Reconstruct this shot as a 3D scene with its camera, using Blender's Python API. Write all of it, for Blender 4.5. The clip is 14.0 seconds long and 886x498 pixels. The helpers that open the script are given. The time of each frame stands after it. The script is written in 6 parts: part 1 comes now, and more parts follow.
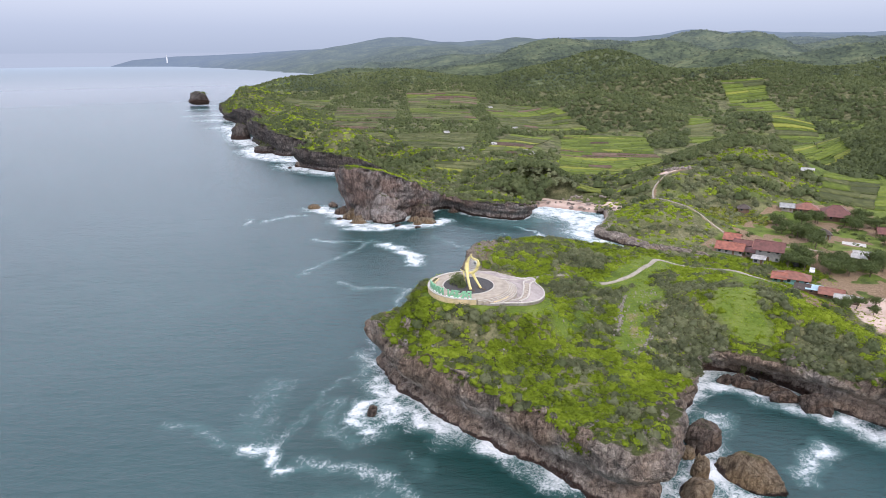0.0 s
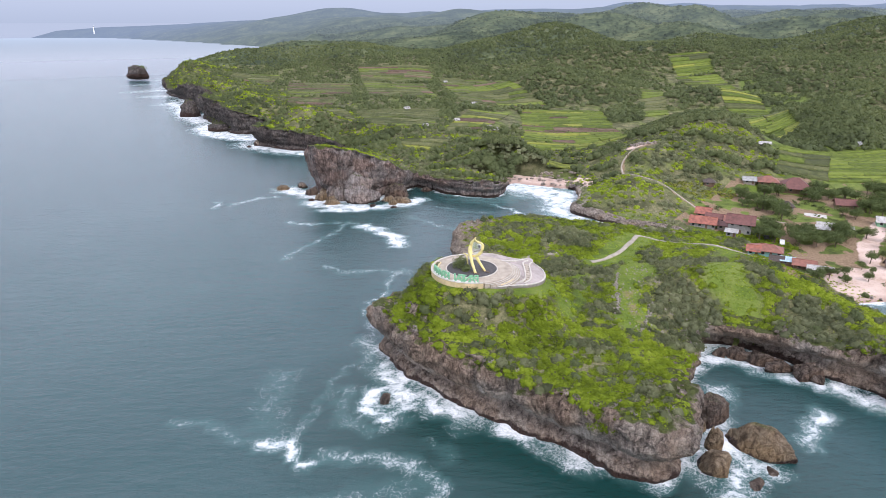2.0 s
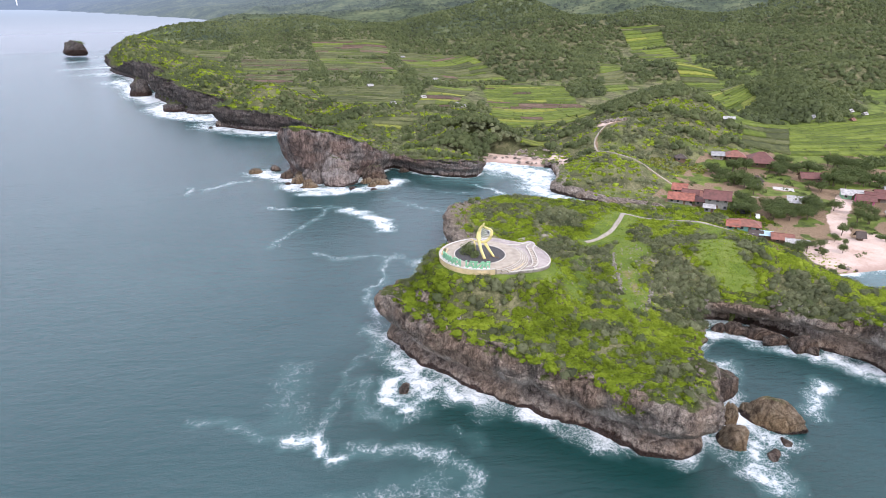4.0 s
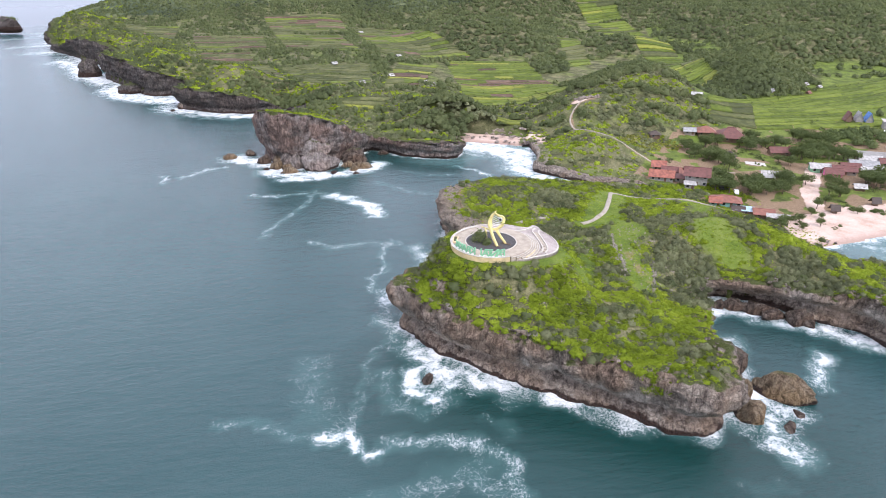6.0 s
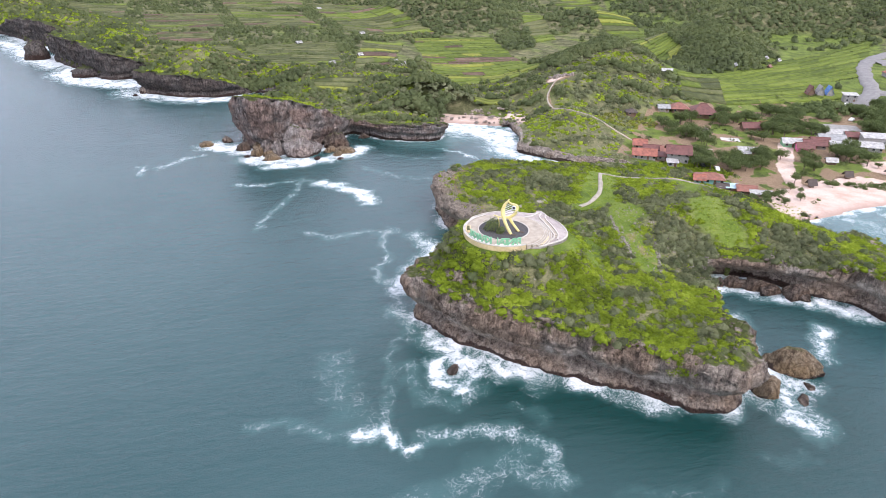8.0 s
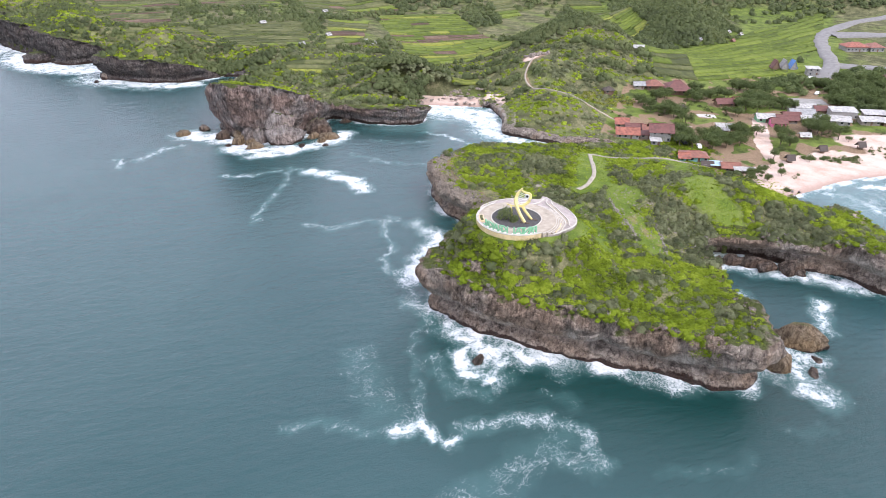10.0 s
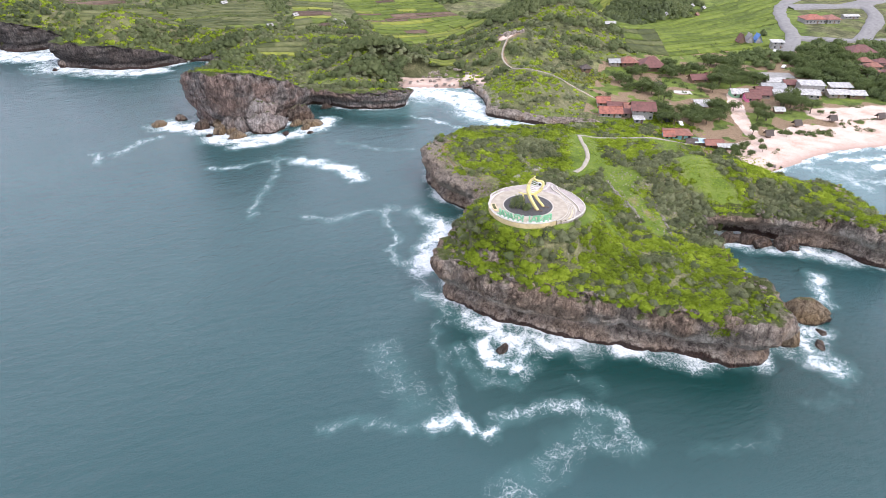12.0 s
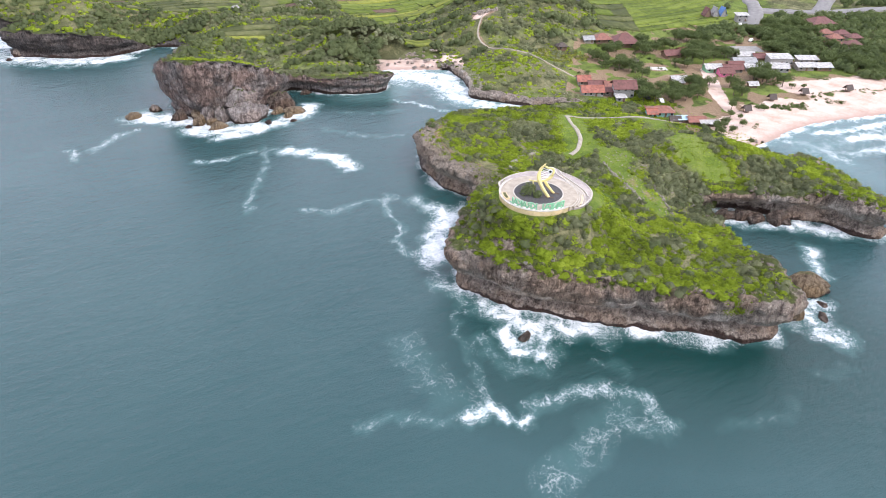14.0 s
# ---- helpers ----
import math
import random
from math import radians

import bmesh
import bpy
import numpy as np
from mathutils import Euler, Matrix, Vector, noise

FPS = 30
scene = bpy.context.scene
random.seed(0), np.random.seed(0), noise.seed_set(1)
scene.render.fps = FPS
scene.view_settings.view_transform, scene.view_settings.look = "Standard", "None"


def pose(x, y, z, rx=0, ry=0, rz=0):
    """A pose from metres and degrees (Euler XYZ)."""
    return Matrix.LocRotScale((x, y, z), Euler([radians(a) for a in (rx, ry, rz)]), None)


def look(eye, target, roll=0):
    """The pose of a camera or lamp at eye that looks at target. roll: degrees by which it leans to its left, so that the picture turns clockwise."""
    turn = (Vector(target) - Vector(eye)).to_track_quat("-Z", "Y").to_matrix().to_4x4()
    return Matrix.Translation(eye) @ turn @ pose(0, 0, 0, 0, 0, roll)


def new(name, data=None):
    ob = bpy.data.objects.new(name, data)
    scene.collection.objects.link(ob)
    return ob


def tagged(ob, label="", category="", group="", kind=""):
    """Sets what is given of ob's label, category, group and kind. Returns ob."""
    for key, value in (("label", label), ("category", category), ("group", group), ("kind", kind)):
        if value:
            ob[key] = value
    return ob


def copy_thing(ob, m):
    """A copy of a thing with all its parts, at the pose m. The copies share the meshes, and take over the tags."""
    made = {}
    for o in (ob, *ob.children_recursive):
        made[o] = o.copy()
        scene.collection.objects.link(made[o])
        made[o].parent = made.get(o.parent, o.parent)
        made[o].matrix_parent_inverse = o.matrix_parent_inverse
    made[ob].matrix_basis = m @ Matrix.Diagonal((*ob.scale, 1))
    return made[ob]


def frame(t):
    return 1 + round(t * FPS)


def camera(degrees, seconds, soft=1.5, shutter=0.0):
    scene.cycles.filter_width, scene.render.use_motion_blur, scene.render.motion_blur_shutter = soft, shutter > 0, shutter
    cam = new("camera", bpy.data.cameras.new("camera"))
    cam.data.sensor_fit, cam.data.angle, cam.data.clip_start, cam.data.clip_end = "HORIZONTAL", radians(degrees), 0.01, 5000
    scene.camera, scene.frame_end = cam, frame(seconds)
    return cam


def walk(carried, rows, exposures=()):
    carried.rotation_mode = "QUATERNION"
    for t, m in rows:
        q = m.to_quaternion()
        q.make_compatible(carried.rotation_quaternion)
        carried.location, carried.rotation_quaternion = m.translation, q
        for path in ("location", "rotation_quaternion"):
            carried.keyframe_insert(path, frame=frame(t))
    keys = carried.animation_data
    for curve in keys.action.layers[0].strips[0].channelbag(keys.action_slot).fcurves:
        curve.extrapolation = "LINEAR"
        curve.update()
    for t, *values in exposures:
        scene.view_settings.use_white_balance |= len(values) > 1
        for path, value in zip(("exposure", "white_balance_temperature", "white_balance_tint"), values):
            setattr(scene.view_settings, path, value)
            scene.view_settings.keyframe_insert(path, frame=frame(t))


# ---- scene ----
cam = camera(69.7, 14.0, 0.4)
PATH = [
    (0, (0.012, 0.020, 82.384), (0.112, 95.524, 52.734), -0.32),
    (0.5, (-3.661, 0.593, 82.848), (-1.408, 95.757, 52.208), -0.26),
    (1, (-7.355, 1.227, 83.365), (-2.998, 95.996, 51.744), -0.20),
    (1.5, (-11.068, 1.922, 83.932), (-4.656, 96.244, 51.338), -0.15),
    (2, (-14.795, 2.680, 84.547), (-6.375, 96.504, 50.988), -0.11),
    (2.5, (-18.534, 3.500, 85.205), (-8.153, 96.779, 50.690), -0.07),
    (3, (-22.279, 4.385, 85.905), (-9.983, 97.073, 50.442), -0.04),
    (4.25, (-31.652, 6.880, 87.816), (-14.761, 97.907, 50.017), 0.02),
    (5.5, (-40.989, 9.790, 89.922), (-19.766, 98.910, 49.834), 0.06),
    (6, (-44.701, 11.073, 90.809), (-21.815, 99.367, 49.817), 0.07),
    (6.5, (-48.395, 12.424, 91.716), (-23.883, 99.858, 49.828), 0.08),
    (7, (-52.067, 13.846, 92.641), (-25.966, 100.385, 49.865), 0.09),
    (7.5, (-55.713, 15.338, 93.582), (-28.059, 100.949, 49.923), 0.09),
    (8, (-59.329, 16.902, 94.534), (-30.157, 101.552, 50.000), 0.09),
    (9.25, (-68.217, 21.128, 96.949), (-35.395, 103.239, 50.254), 0.10),
    (10.5, (-76.839, 25.815, 99.376), (-40.564, 105.193, 50.558), 0.09),
    (11, (-80.201, 27.822, 100.340), (-42.596, 106.053, 50.683), 0.09),
    (11.5, (-83.508, 29.906, 101.296), (-44.602, 106.959, 50.806), 0.09),
    (12, (-86.755, 32.067, 102.240), (-46.578, 107.911, 50.923), 0.09),
    (12.5, (-89.940, 34.306, 103.171), (-48.519, 108.909, 51.031), 0.10),
    (13, (-93.059, 36.624, 104.084), (-50.420, 109.956, 51.128), 0.10),
    (13.5, (-96.108, 39.021, 104.977), (-52.279, 111.049, 51.210), 0.11),
    (14, (-99.083, 41.499, 105.848), (-54.092, 112.192, 51.274), 0.11),
]
walk(cam, [(t, look(eye, target, roll)) for t, eye, target, roll in PATH], [(0, 0.67, 6200, 15.5), (3, 0.81, 6150, 17), (8, 0.97, 6150, 17), (14, 1.03, 6200, 15.5)])

# ---------------------------------------------------------------- light
world = bpy.data.worlds.new("overcast_sky")
scene.world = world
world.use_nodes = True
wn, wl = world.node_tree.nodes, world.node_tree.links
sky = wn.new("ShaderNodeTexSky")
sky.sky_type = "NISHITA"
sky.sun_disc = False
SUN_EL, SUN_ROT = radians(58), radians(200)
sky.sun_elevation, sky.sun_rotation = SUN_EL, SUN_ROT
sky.dust_density, sky.air_density, sky.ozone_density = 4.0, 1.0, 1.0
grey = wn.new("ShaderNodeHueSaturation")
grey.inputs["Saturation"].default_value = 0.35
wl.new(sky.outputs[0], grey.inputs["Color"])
cloud = wn.new("ShaderNodeMixRGB")
cloud.inputs[0].default_value = 0.85
where = wn.new("ShaderNodeTexCoord")
split = wn.new("ShaderNodeSeparateXYZ")
wl.new(where.outputs["Generated"], split.inputs[0])
veil = wn.new("ShaderNodeValToRGB")
veil.color_ramp.elements.new(0.5)
veil.color_ramp.elements.new(0.6)
veil.color_ramp.elements.new(0.7)
for stop, (p, c) in zip(veil.color_ramp.elements, ((0.0, (0.335, 0.385, 0.48)), (0.035, (0.38, 0.43, 0.53)), (0.085, (0.5, 0.54, 0.62)), (0.16, (1.1, 1.14, 1.3)), (1.0, (0.7, 0.73, 0.83)))):
    stop.position, stop.color = p, (*c, 1)
wl.new(split.outputs["Z"], veil.inputs[0])
bright = wn.new("ShaderNodeVectorMath")
bright.operation = "SCALE"
bright.inputs["Scale"].default_value = 10.0
wl.new(veil.outputs[0], bright.inputs[0])
wl.new(bright.outputs[0], cloud.inputs[2])
wl.new(grey.outputs[0], cloud.inputs[1])
wl.new(cloud.outputs[0], wn["Background"].inputs["Color"])
wn["Background"].inputs["Strength"].default_value = 0.1

sun = new("sun", bpy.data.lights.new("sun", "SUN"))
sun.data.energy, sun.data.angle, sun.data.color = 1.3, radians(14), (1.0, 0.96, 0.9)
sun.matrix_world = look((0, 0, 300), (0 - 90, 130 + 120, 300 - 260))

# ---------------------------------------------------------------- materials


class Nodes:
    """A small builder for node materials."""

    def __init__(self, name):
        self.mat = bpy.data.materials.new(name)
        self.mat.use_nodes = True
        self.tree = self.mat.node_tree
        self.bsdf = self.tree.nodes["Principled BSDF"]
        self.coords = self.tree.nodes.new("ShaderNodeTexCoord").outputs["Object"]

    def put(self, socket, value):
        if isinstance(value, bpy.types.NodeSocket):
            self.tree.links.new(value, socket)
        elif isinstance(value, tuple) and len(value) == 3 and socket.type == "RGBA":
            socket.default_value = (*value, 1)
        else:
            socket.default_value = value

    def node(self, kind, out=0, how="", **ins):
        n = self.tree.nodes.new(kind)
        if how and kind in ("ShaderNodeMath", "ShaderNodeVectorMath"):
            n.operation = how
        elif how and kind == "ShaderNodeMixRGB":
            n.blend_type = how
        elif how and kind == "ShaderNodeTexVoronoi":
            n.feature = how
        elif how and kind == "ShaderNodeAttribute":
            n.attribute_name = how
        for k, v in ins.items():
            key = int(k[1:]) if k[0] == "i" and k[1:].isdigit() else k.replace("_", " ")
            self.put(n.inputs[key], v)
        return n.outputs[out]

    def scaled(self, sx, sy, sz, turn=0.0):
        return self.node("ShaderNodeMapping", Vector=self.coords, Scale=(sx, sy, sz), Rotation=(0, 0, turn))

    def noise(self, scale, detail=4, rough=0.55, vec=None, warp=0.0):
        return self.node("ShaderNodeTexNoise", Vector=vec or self.coords, Scale=scale, Detail=detail, Roughness=rough, Distortion=warp)

    def voronoi(self, scale, feature="F1", vec=None, out=0):
        return self.node("ShaderNodeTexVoronoi", out, feature, Vector=vec or self.coords, Scale=scale)

    def ramp(self, fac, *stops):
        n = self.tree.nodes.new("ShaderNodeValToRGB")
        el = n.color_ramp.elements
        while len(el) < len(stops):
            el.new(0.5)
        for e, (p, c) in zip(el, stops):
            e.position, e.color = p, (*c, 1) if isinstance(c, tuple) else (c, c, c, 1)
        self.put(n.inputs[0], fac)
        return n.outputs[0]

    def mix(self, fac, a, b, how="MIX"):
        return self.node("ShaderNodeMixRGB", 0, how, i0=fac, i1=a, i2=b)

    def math(self, how, a, b=0.0):
        return self.node("ShaderNodeMath", 0, how, i0=a, i1=b)

    def island(self):
        return self.node("ShaderNodeNewGeometry", "Random Per Island")

    def lone(self):
        return self.node("ShaderNodeObjectInfo", "Random")

    def attr(self, name):
        return self.node("ShaderNodeAttribute", "Fac", name)

    def done(self, color, rough=0.8, bump=None, depth=0.1, strength=0.6, **more):
        self.put(self.bsdf.inputs["Base Color"], color)
        self.put(self.bsdf.inputs["Roughness"], rough)
        for k, v in more.items():
            self.put(self.bsdf.inputs[k.replace("_", " ")], v)
        if bump is not None:
            n = self.node("ShaderNodeBump", 0, "", Strength=strength, Distance=depth, Height=bump)
            self.put(self.bsdf.inputs["Normal"], n)
        return self.mat


def leaf_material(name, dark, mid, light, patch=0.12):
    n = Nodes(name)
    f = n.math("ADD", n.math("MULTIPLY", n.island(), 0.26), n.math("SUBTRACT", n.math("ADD", n.math("MULTIPLY", n.noise(patch, 4, 0.6), 0.9), n.math("MULTIPLY", n.noise(0.3 * patch, 3, 0.5), 0.6)), 0.34))
    c = n.ramp(f, (0.25, dark), (0.55, mid), (0.85, light))
    mat = n.done(c, 0.65, n.math("ADD", n.noise(22 * patch, 5, 0.7), n.noise(6 * patch, 3)), 0.35, 0.9, Specular_IOR_Level=0.15)
    glow = n.tree.nodes.new("ShaderNodeBsdfTranslucent")
    n.put(glow.inputs["Color"], n.mix(1.0, c, (1.0, 1.0, 0.6), "MULTIPLY"))
    both = n.tree.nodes.new("ShaderNodeMixShader")
    both.inputs[0].default_value = 0.42
    n.tree.links.new(n.bsdf.outputs[0], both.inputs[1])
    n.tree.links.new(glow.outputs[0], both.inputs[2])
    n.tree.links.new(both.outputs[0], n.tree.nodes["Material Output"].inputs["Surface"])
    return mat


def painted(name, color, rough=0.6, wear=0.12, scale=1.2, metal=0.0):
    n = Nodes(name)
    k = n.math("ADD", n.math("MULTIPLY", n.noise(scale, 6), 0.7), n.math("MULTIPLY", n.noise(scale * 9, 3), 0.3))
    lo = tuple(v * (1 - 2.2 * wear) for v in color)
    hi = tuple(min(1, v * (1 + wear)) for v in color)
    return n.done(n.ramp(k, (0.3, lo), (0.62, hi)), rough, k, 0.01, 0.4, Metallic=metal)


def make_rock(name, dark, mid, light, stain, band=0.0, tide=1.5):
    n = Nodes(name)
    big = n.noise(0.075, 5, 0.6)
    blot = n.noise(0.32, 6, 0.65, n.scaled(1.3, 1.3, 0.8), 0.5)
    fine = n.noise(2.6, 10, 0.8)
    streak = n.noise(0.8, 8, 0.72, n.scaled(1.3, 1.3, 0.3), 0.3)
    pits = n.math("MINIMUM", n.voronoi(0.95, "F1", n.scaled(1.2, 1.2, 0.55)), n.math("ADD", n.voronoi(2.6), 0.05))
    k = n.math("ADD", n.math("ADD", n.math("MULTIPLY", fine, 0.26), n.math("MULTIPLY", streak, 0.42)), n.math("MULTIPLY", blot, 0.32))
    c = n.ramp(k, (0.42, dark), (0.5, mid), (0.6, light))
    z = n.node("ShaderNodeSeparateXYZ", "Z", "", i0=n.coords)
    # a smoother, paler stratum low on the wall
    zz = n.math("ADD", n.math("MULTIPLY", z, 0.05), n.math("MULTIPLY", n.math("SUBTRACT", big, 0.5), 0.5))
    pale = n.ramp(zz, (0.13, 0.0), (0.2, band), (0.3, band), (0.4, 0.0))
    c = n.mix(pale, c, n.ramp(k, (0.4, (0.22, 0.19, 0.16)), (0.55, (0.54, 0.48, 0.41))))
    c = n.mix(n.ramp(big, (0.45, 0.0), (0.58, 0.7)), c, n.mix(1.0, c, stain, "MULTIPLY"))
    bent = n.node("ShaderNodeVectorMath", 0, "ADD", i0=n.coords, i1=n.node("ShaderNodeVectorMath", 0, "SCALE", i0=n.node("ShaderNodeTexNoise", "Color", "", Vector=n.coords, Scale=0.5, Detail=5.0), Scale=2.4))
    joint = n.math("MINIMUM", n.voronoi(0.3, "DISTANCE_TO_EDGE", bent), n.math("ADD", n.math("MULTIPLY", n.voronoi(1.0, "DISTANCE_TO_EDGE", bent), 1.3), 0.02))
    crack = n.math("MULTIPLY", n.ramp(pits, (0.03, 0.35), (0.3, 1.0)), n.ramp(joint, (0.0, 0.3), (0.06, 1.0)))
    c = n.mix(0.5, c, crack, "MULTIPLY")
    # wet dark-brown rock with algae just above the water
    wet = n.ramp(n.math("ADD", n.math("MULTIPLY", z, 0.1), n.math("ADD", n.math("MULTIPLY", blot, 0.2), n.math("MULTIPLY", big, 0.6))), (0.35 + 0.1 * tide, 1.0), (0.39 + 0.1 * tide, 0.0))
    c = n.mix(wet, c, n.ramp(fine, (0.38, (0.024, 0.014, 0.011)), (0.62, (0.1, 0.06, 0.046))))
    up = n.node("ShaderNodeSeparateXYZ", "Z", "", i0=n.node("ShaderNodeNewGeometry", "Normal"))
    green = n.ramp(n.math("ADD", up, n.math("MULTIPLY", n.math("SUBTRACT", n.noise(0.35, 5), 0.5), 0.9)), (0.76, 0.0), (0.93, 1.0))
    green = n.math("MULTIPLY", green, n.ramp(n.math("MULTIPLY", z, 0.1), (0.4, 0.0), (0.55, 1.0)))
    bare = n.attr("bare")
    green = n.math("MULTIPLY", green, n.math("SUBTRACT", 1.0, bare))
    c = n.mix(n.math("MULTIPLY", bare, n.ramp(blot, (0.4, 0.25), (0.55, 0.9))), c, n.ramp(fine, (0.35, (0.2, 0.16, 0.125)), (0.6, (0.52, 0.43, 0.34))))
    c = n.mix(green, c, n.ramp(fine, (0.35, (0.06, 0.08, 0.02)), (0.65, (0.16, 0.18, 0.055))))
    h = n.math("ADD", n.math("ADD", n.math("MULTIPLY", streak, 1.0), n.math("MULTIPLY", fine, 0.65)), n.math("ADD", n.math("MULTIPLY", pits, 0.7), n.math("ADD", n.math("MULTIPLY", blot, 0.5), n.math("MULTIPLY", n.ramp(joint, (0.0, 0.0), (0.14, 1.0)), 0.8))))
    h = n.math("MULTIPLY", h, n.math("SUBTRACT", 1.0, n.math("MULTIPLY", pale, 0.6)))
    return n.done(c, n.ramp(wet, (0.0, 0.92), (1.0, 0.42)), h, 1.1, 1.0, Specular_IOR_Level=0.2)


M_ROCK = make_rock("cliff_limestone", (0.125, 0.1, 0.084), (0.36, 0.3, 0.25), (0.62, 0.535, 0.445), (0.9, 0.74, 0.62), 1.0, 1.4)
M_ROCK_RED = make_rock("reddish_limestone", (0.1, 0.085, 0.077), (0.29, 0.25, 0.226), (0.57, 0.51, 0.46), (0.95, 0.7, 0.6))
M_ROCK_DARK = make_rock("dark_coast_limestone", (0.04, 0.035, 0.033), (0.135, 0.118, 0.108), (0.3, 0.266, 0.24), (0.85, 0.75, 0.7))
M_BOULDER = make_rock("tan_boulder", (0.14, 0.1, 0.066), (0.31, 0.235, 0.155), (0.46, 0.37, 0.26), (0.9, 0.76, 0.58), 0.0, 0.2)
M_BLOCK = make_rock("pale_grey_fallen_limestone", (0.16, 0.135, 0.122), (0.38, 0.33, 0.3), (0.58, 0.52, 0.47), (0.95, 0.82, 0.75), 0.0, 0.3)
M_PALE = make_rock("bleached_beach_limestone", (0.24, 0.2, 0.17), (0.46, 0.39, 0.33), (0.62, 0.55, 0.48), (0.95, 0.84, 0.76), 0.0, -2.0)
M_LOOSE = make_rock("brown_fallen_limestone", (0.06, 0.046, 0.038), (0.17, 0.132, 0.106), (0.33, 0.27, 0.22), (0.9, 0.72, 0.6), 0.0, 0.3)


def make_ground():
    n = Nodes("ground_cover")
    big, mid, fine = n.noise(0.018, 4), n.noise(0.14, 5, 0.6), n.noise(1.6, 6, 0.7)
    k = n.math("ADD", n.math("ADD", n.math("MULTIPLY", big, 0.3), n.math("MULTIPLY", mid, 0.4)), n.math("MULTIPLY", fine, 0.3))
    grass = n.ramp(k, (0.4, (0.052, 0.078, 0.016)), (0.5, (0.112, 0.162, 0.024)), (0.6, (0.175, 0.212, 0.05)))
    sand = n.ramp(n.math("ADD", n.math("MULTIPLY", mid, 0.6), n.math("MULTIPLY", fine, 0.4)),
                  (0.36, (0.44, 0.31, 0.24)), (0.52, (0.6, 0.46, 0.38)), (0.7, (0.7, 0.58, 0.5)))
    soil = n.ramp(fine, (0.35, (0.13, 0.085, 0.05)), (0.6, (0.3, 0.215, 0.14)))
    under = n.ramp(n.math("ADD", n.math("MULTIPLY", mid, 0.5), n.math("MULTIPLY", fine, 0.5)), (0.4, (0.05, 0.052, 0.024)), (0.5, (0.105, 0.108, 0.05)), (0.6, (0.22, 0.2, 0.11)))
    edge = n.math("MULTIPLY", n.math("SUBTRACT", mid, 0.5), 0.7)
    grass = n.mix(n.ramp(n.math("ADD", n.attr("lawn"), edge), (0.2, 0.0), (0.65, 1.0)), under, grass)
    c = n.mix(n.ramp(n.math("ADD", n.attr("soil"), edge), (0.42, 0.0), (0.58, 1.0)), grass, soil)
    z = n.node("ShaderNodeSeparateXYZ", "Z", "", i0=n.coords)
    damp = n.ramp(n.math("ADD", z, n.math("MULTIPLY", mid, 0.3)), (0.3, 1.0), (0.7, 0.0))
    sand = n.mix(damp, sand, n.ramp(fine, (0.3, (0.36, 0.25, 0.2)), (0.7, (0.44, 0.32, 0.26))))
    c = n.mix(n.ramp(n.math("ADD", n.attr("sand"), edge), (0.44, 0.0), (0.56, 1.0)), c, sand)
    return n.done(c, 0.92, n.math("ADD", fine, mid), 0.35, 0.8, Specular_IOR_Level=0.1)


M_GROUND = make_ground()
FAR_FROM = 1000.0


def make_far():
    """Distance: woods, with kilometres of moist air painted in as emission and dulled colour."""
    n = Nodes("painted_haze_distance")
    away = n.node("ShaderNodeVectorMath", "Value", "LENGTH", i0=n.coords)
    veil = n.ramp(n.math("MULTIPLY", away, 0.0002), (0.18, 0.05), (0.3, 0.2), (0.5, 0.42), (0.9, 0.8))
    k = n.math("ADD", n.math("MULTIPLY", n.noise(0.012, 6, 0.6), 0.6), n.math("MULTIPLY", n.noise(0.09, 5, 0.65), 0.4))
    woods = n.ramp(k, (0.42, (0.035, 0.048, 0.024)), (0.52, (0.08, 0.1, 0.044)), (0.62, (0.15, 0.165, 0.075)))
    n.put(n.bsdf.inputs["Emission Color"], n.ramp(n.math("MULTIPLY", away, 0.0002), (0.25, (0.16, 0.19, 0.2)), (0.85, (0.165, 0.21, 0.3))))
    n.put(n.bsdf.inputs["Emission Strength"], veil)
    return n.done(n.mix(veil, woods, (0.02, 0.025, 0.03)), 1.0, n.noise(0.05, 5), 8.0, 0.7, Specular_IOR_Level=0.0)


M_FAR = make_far()


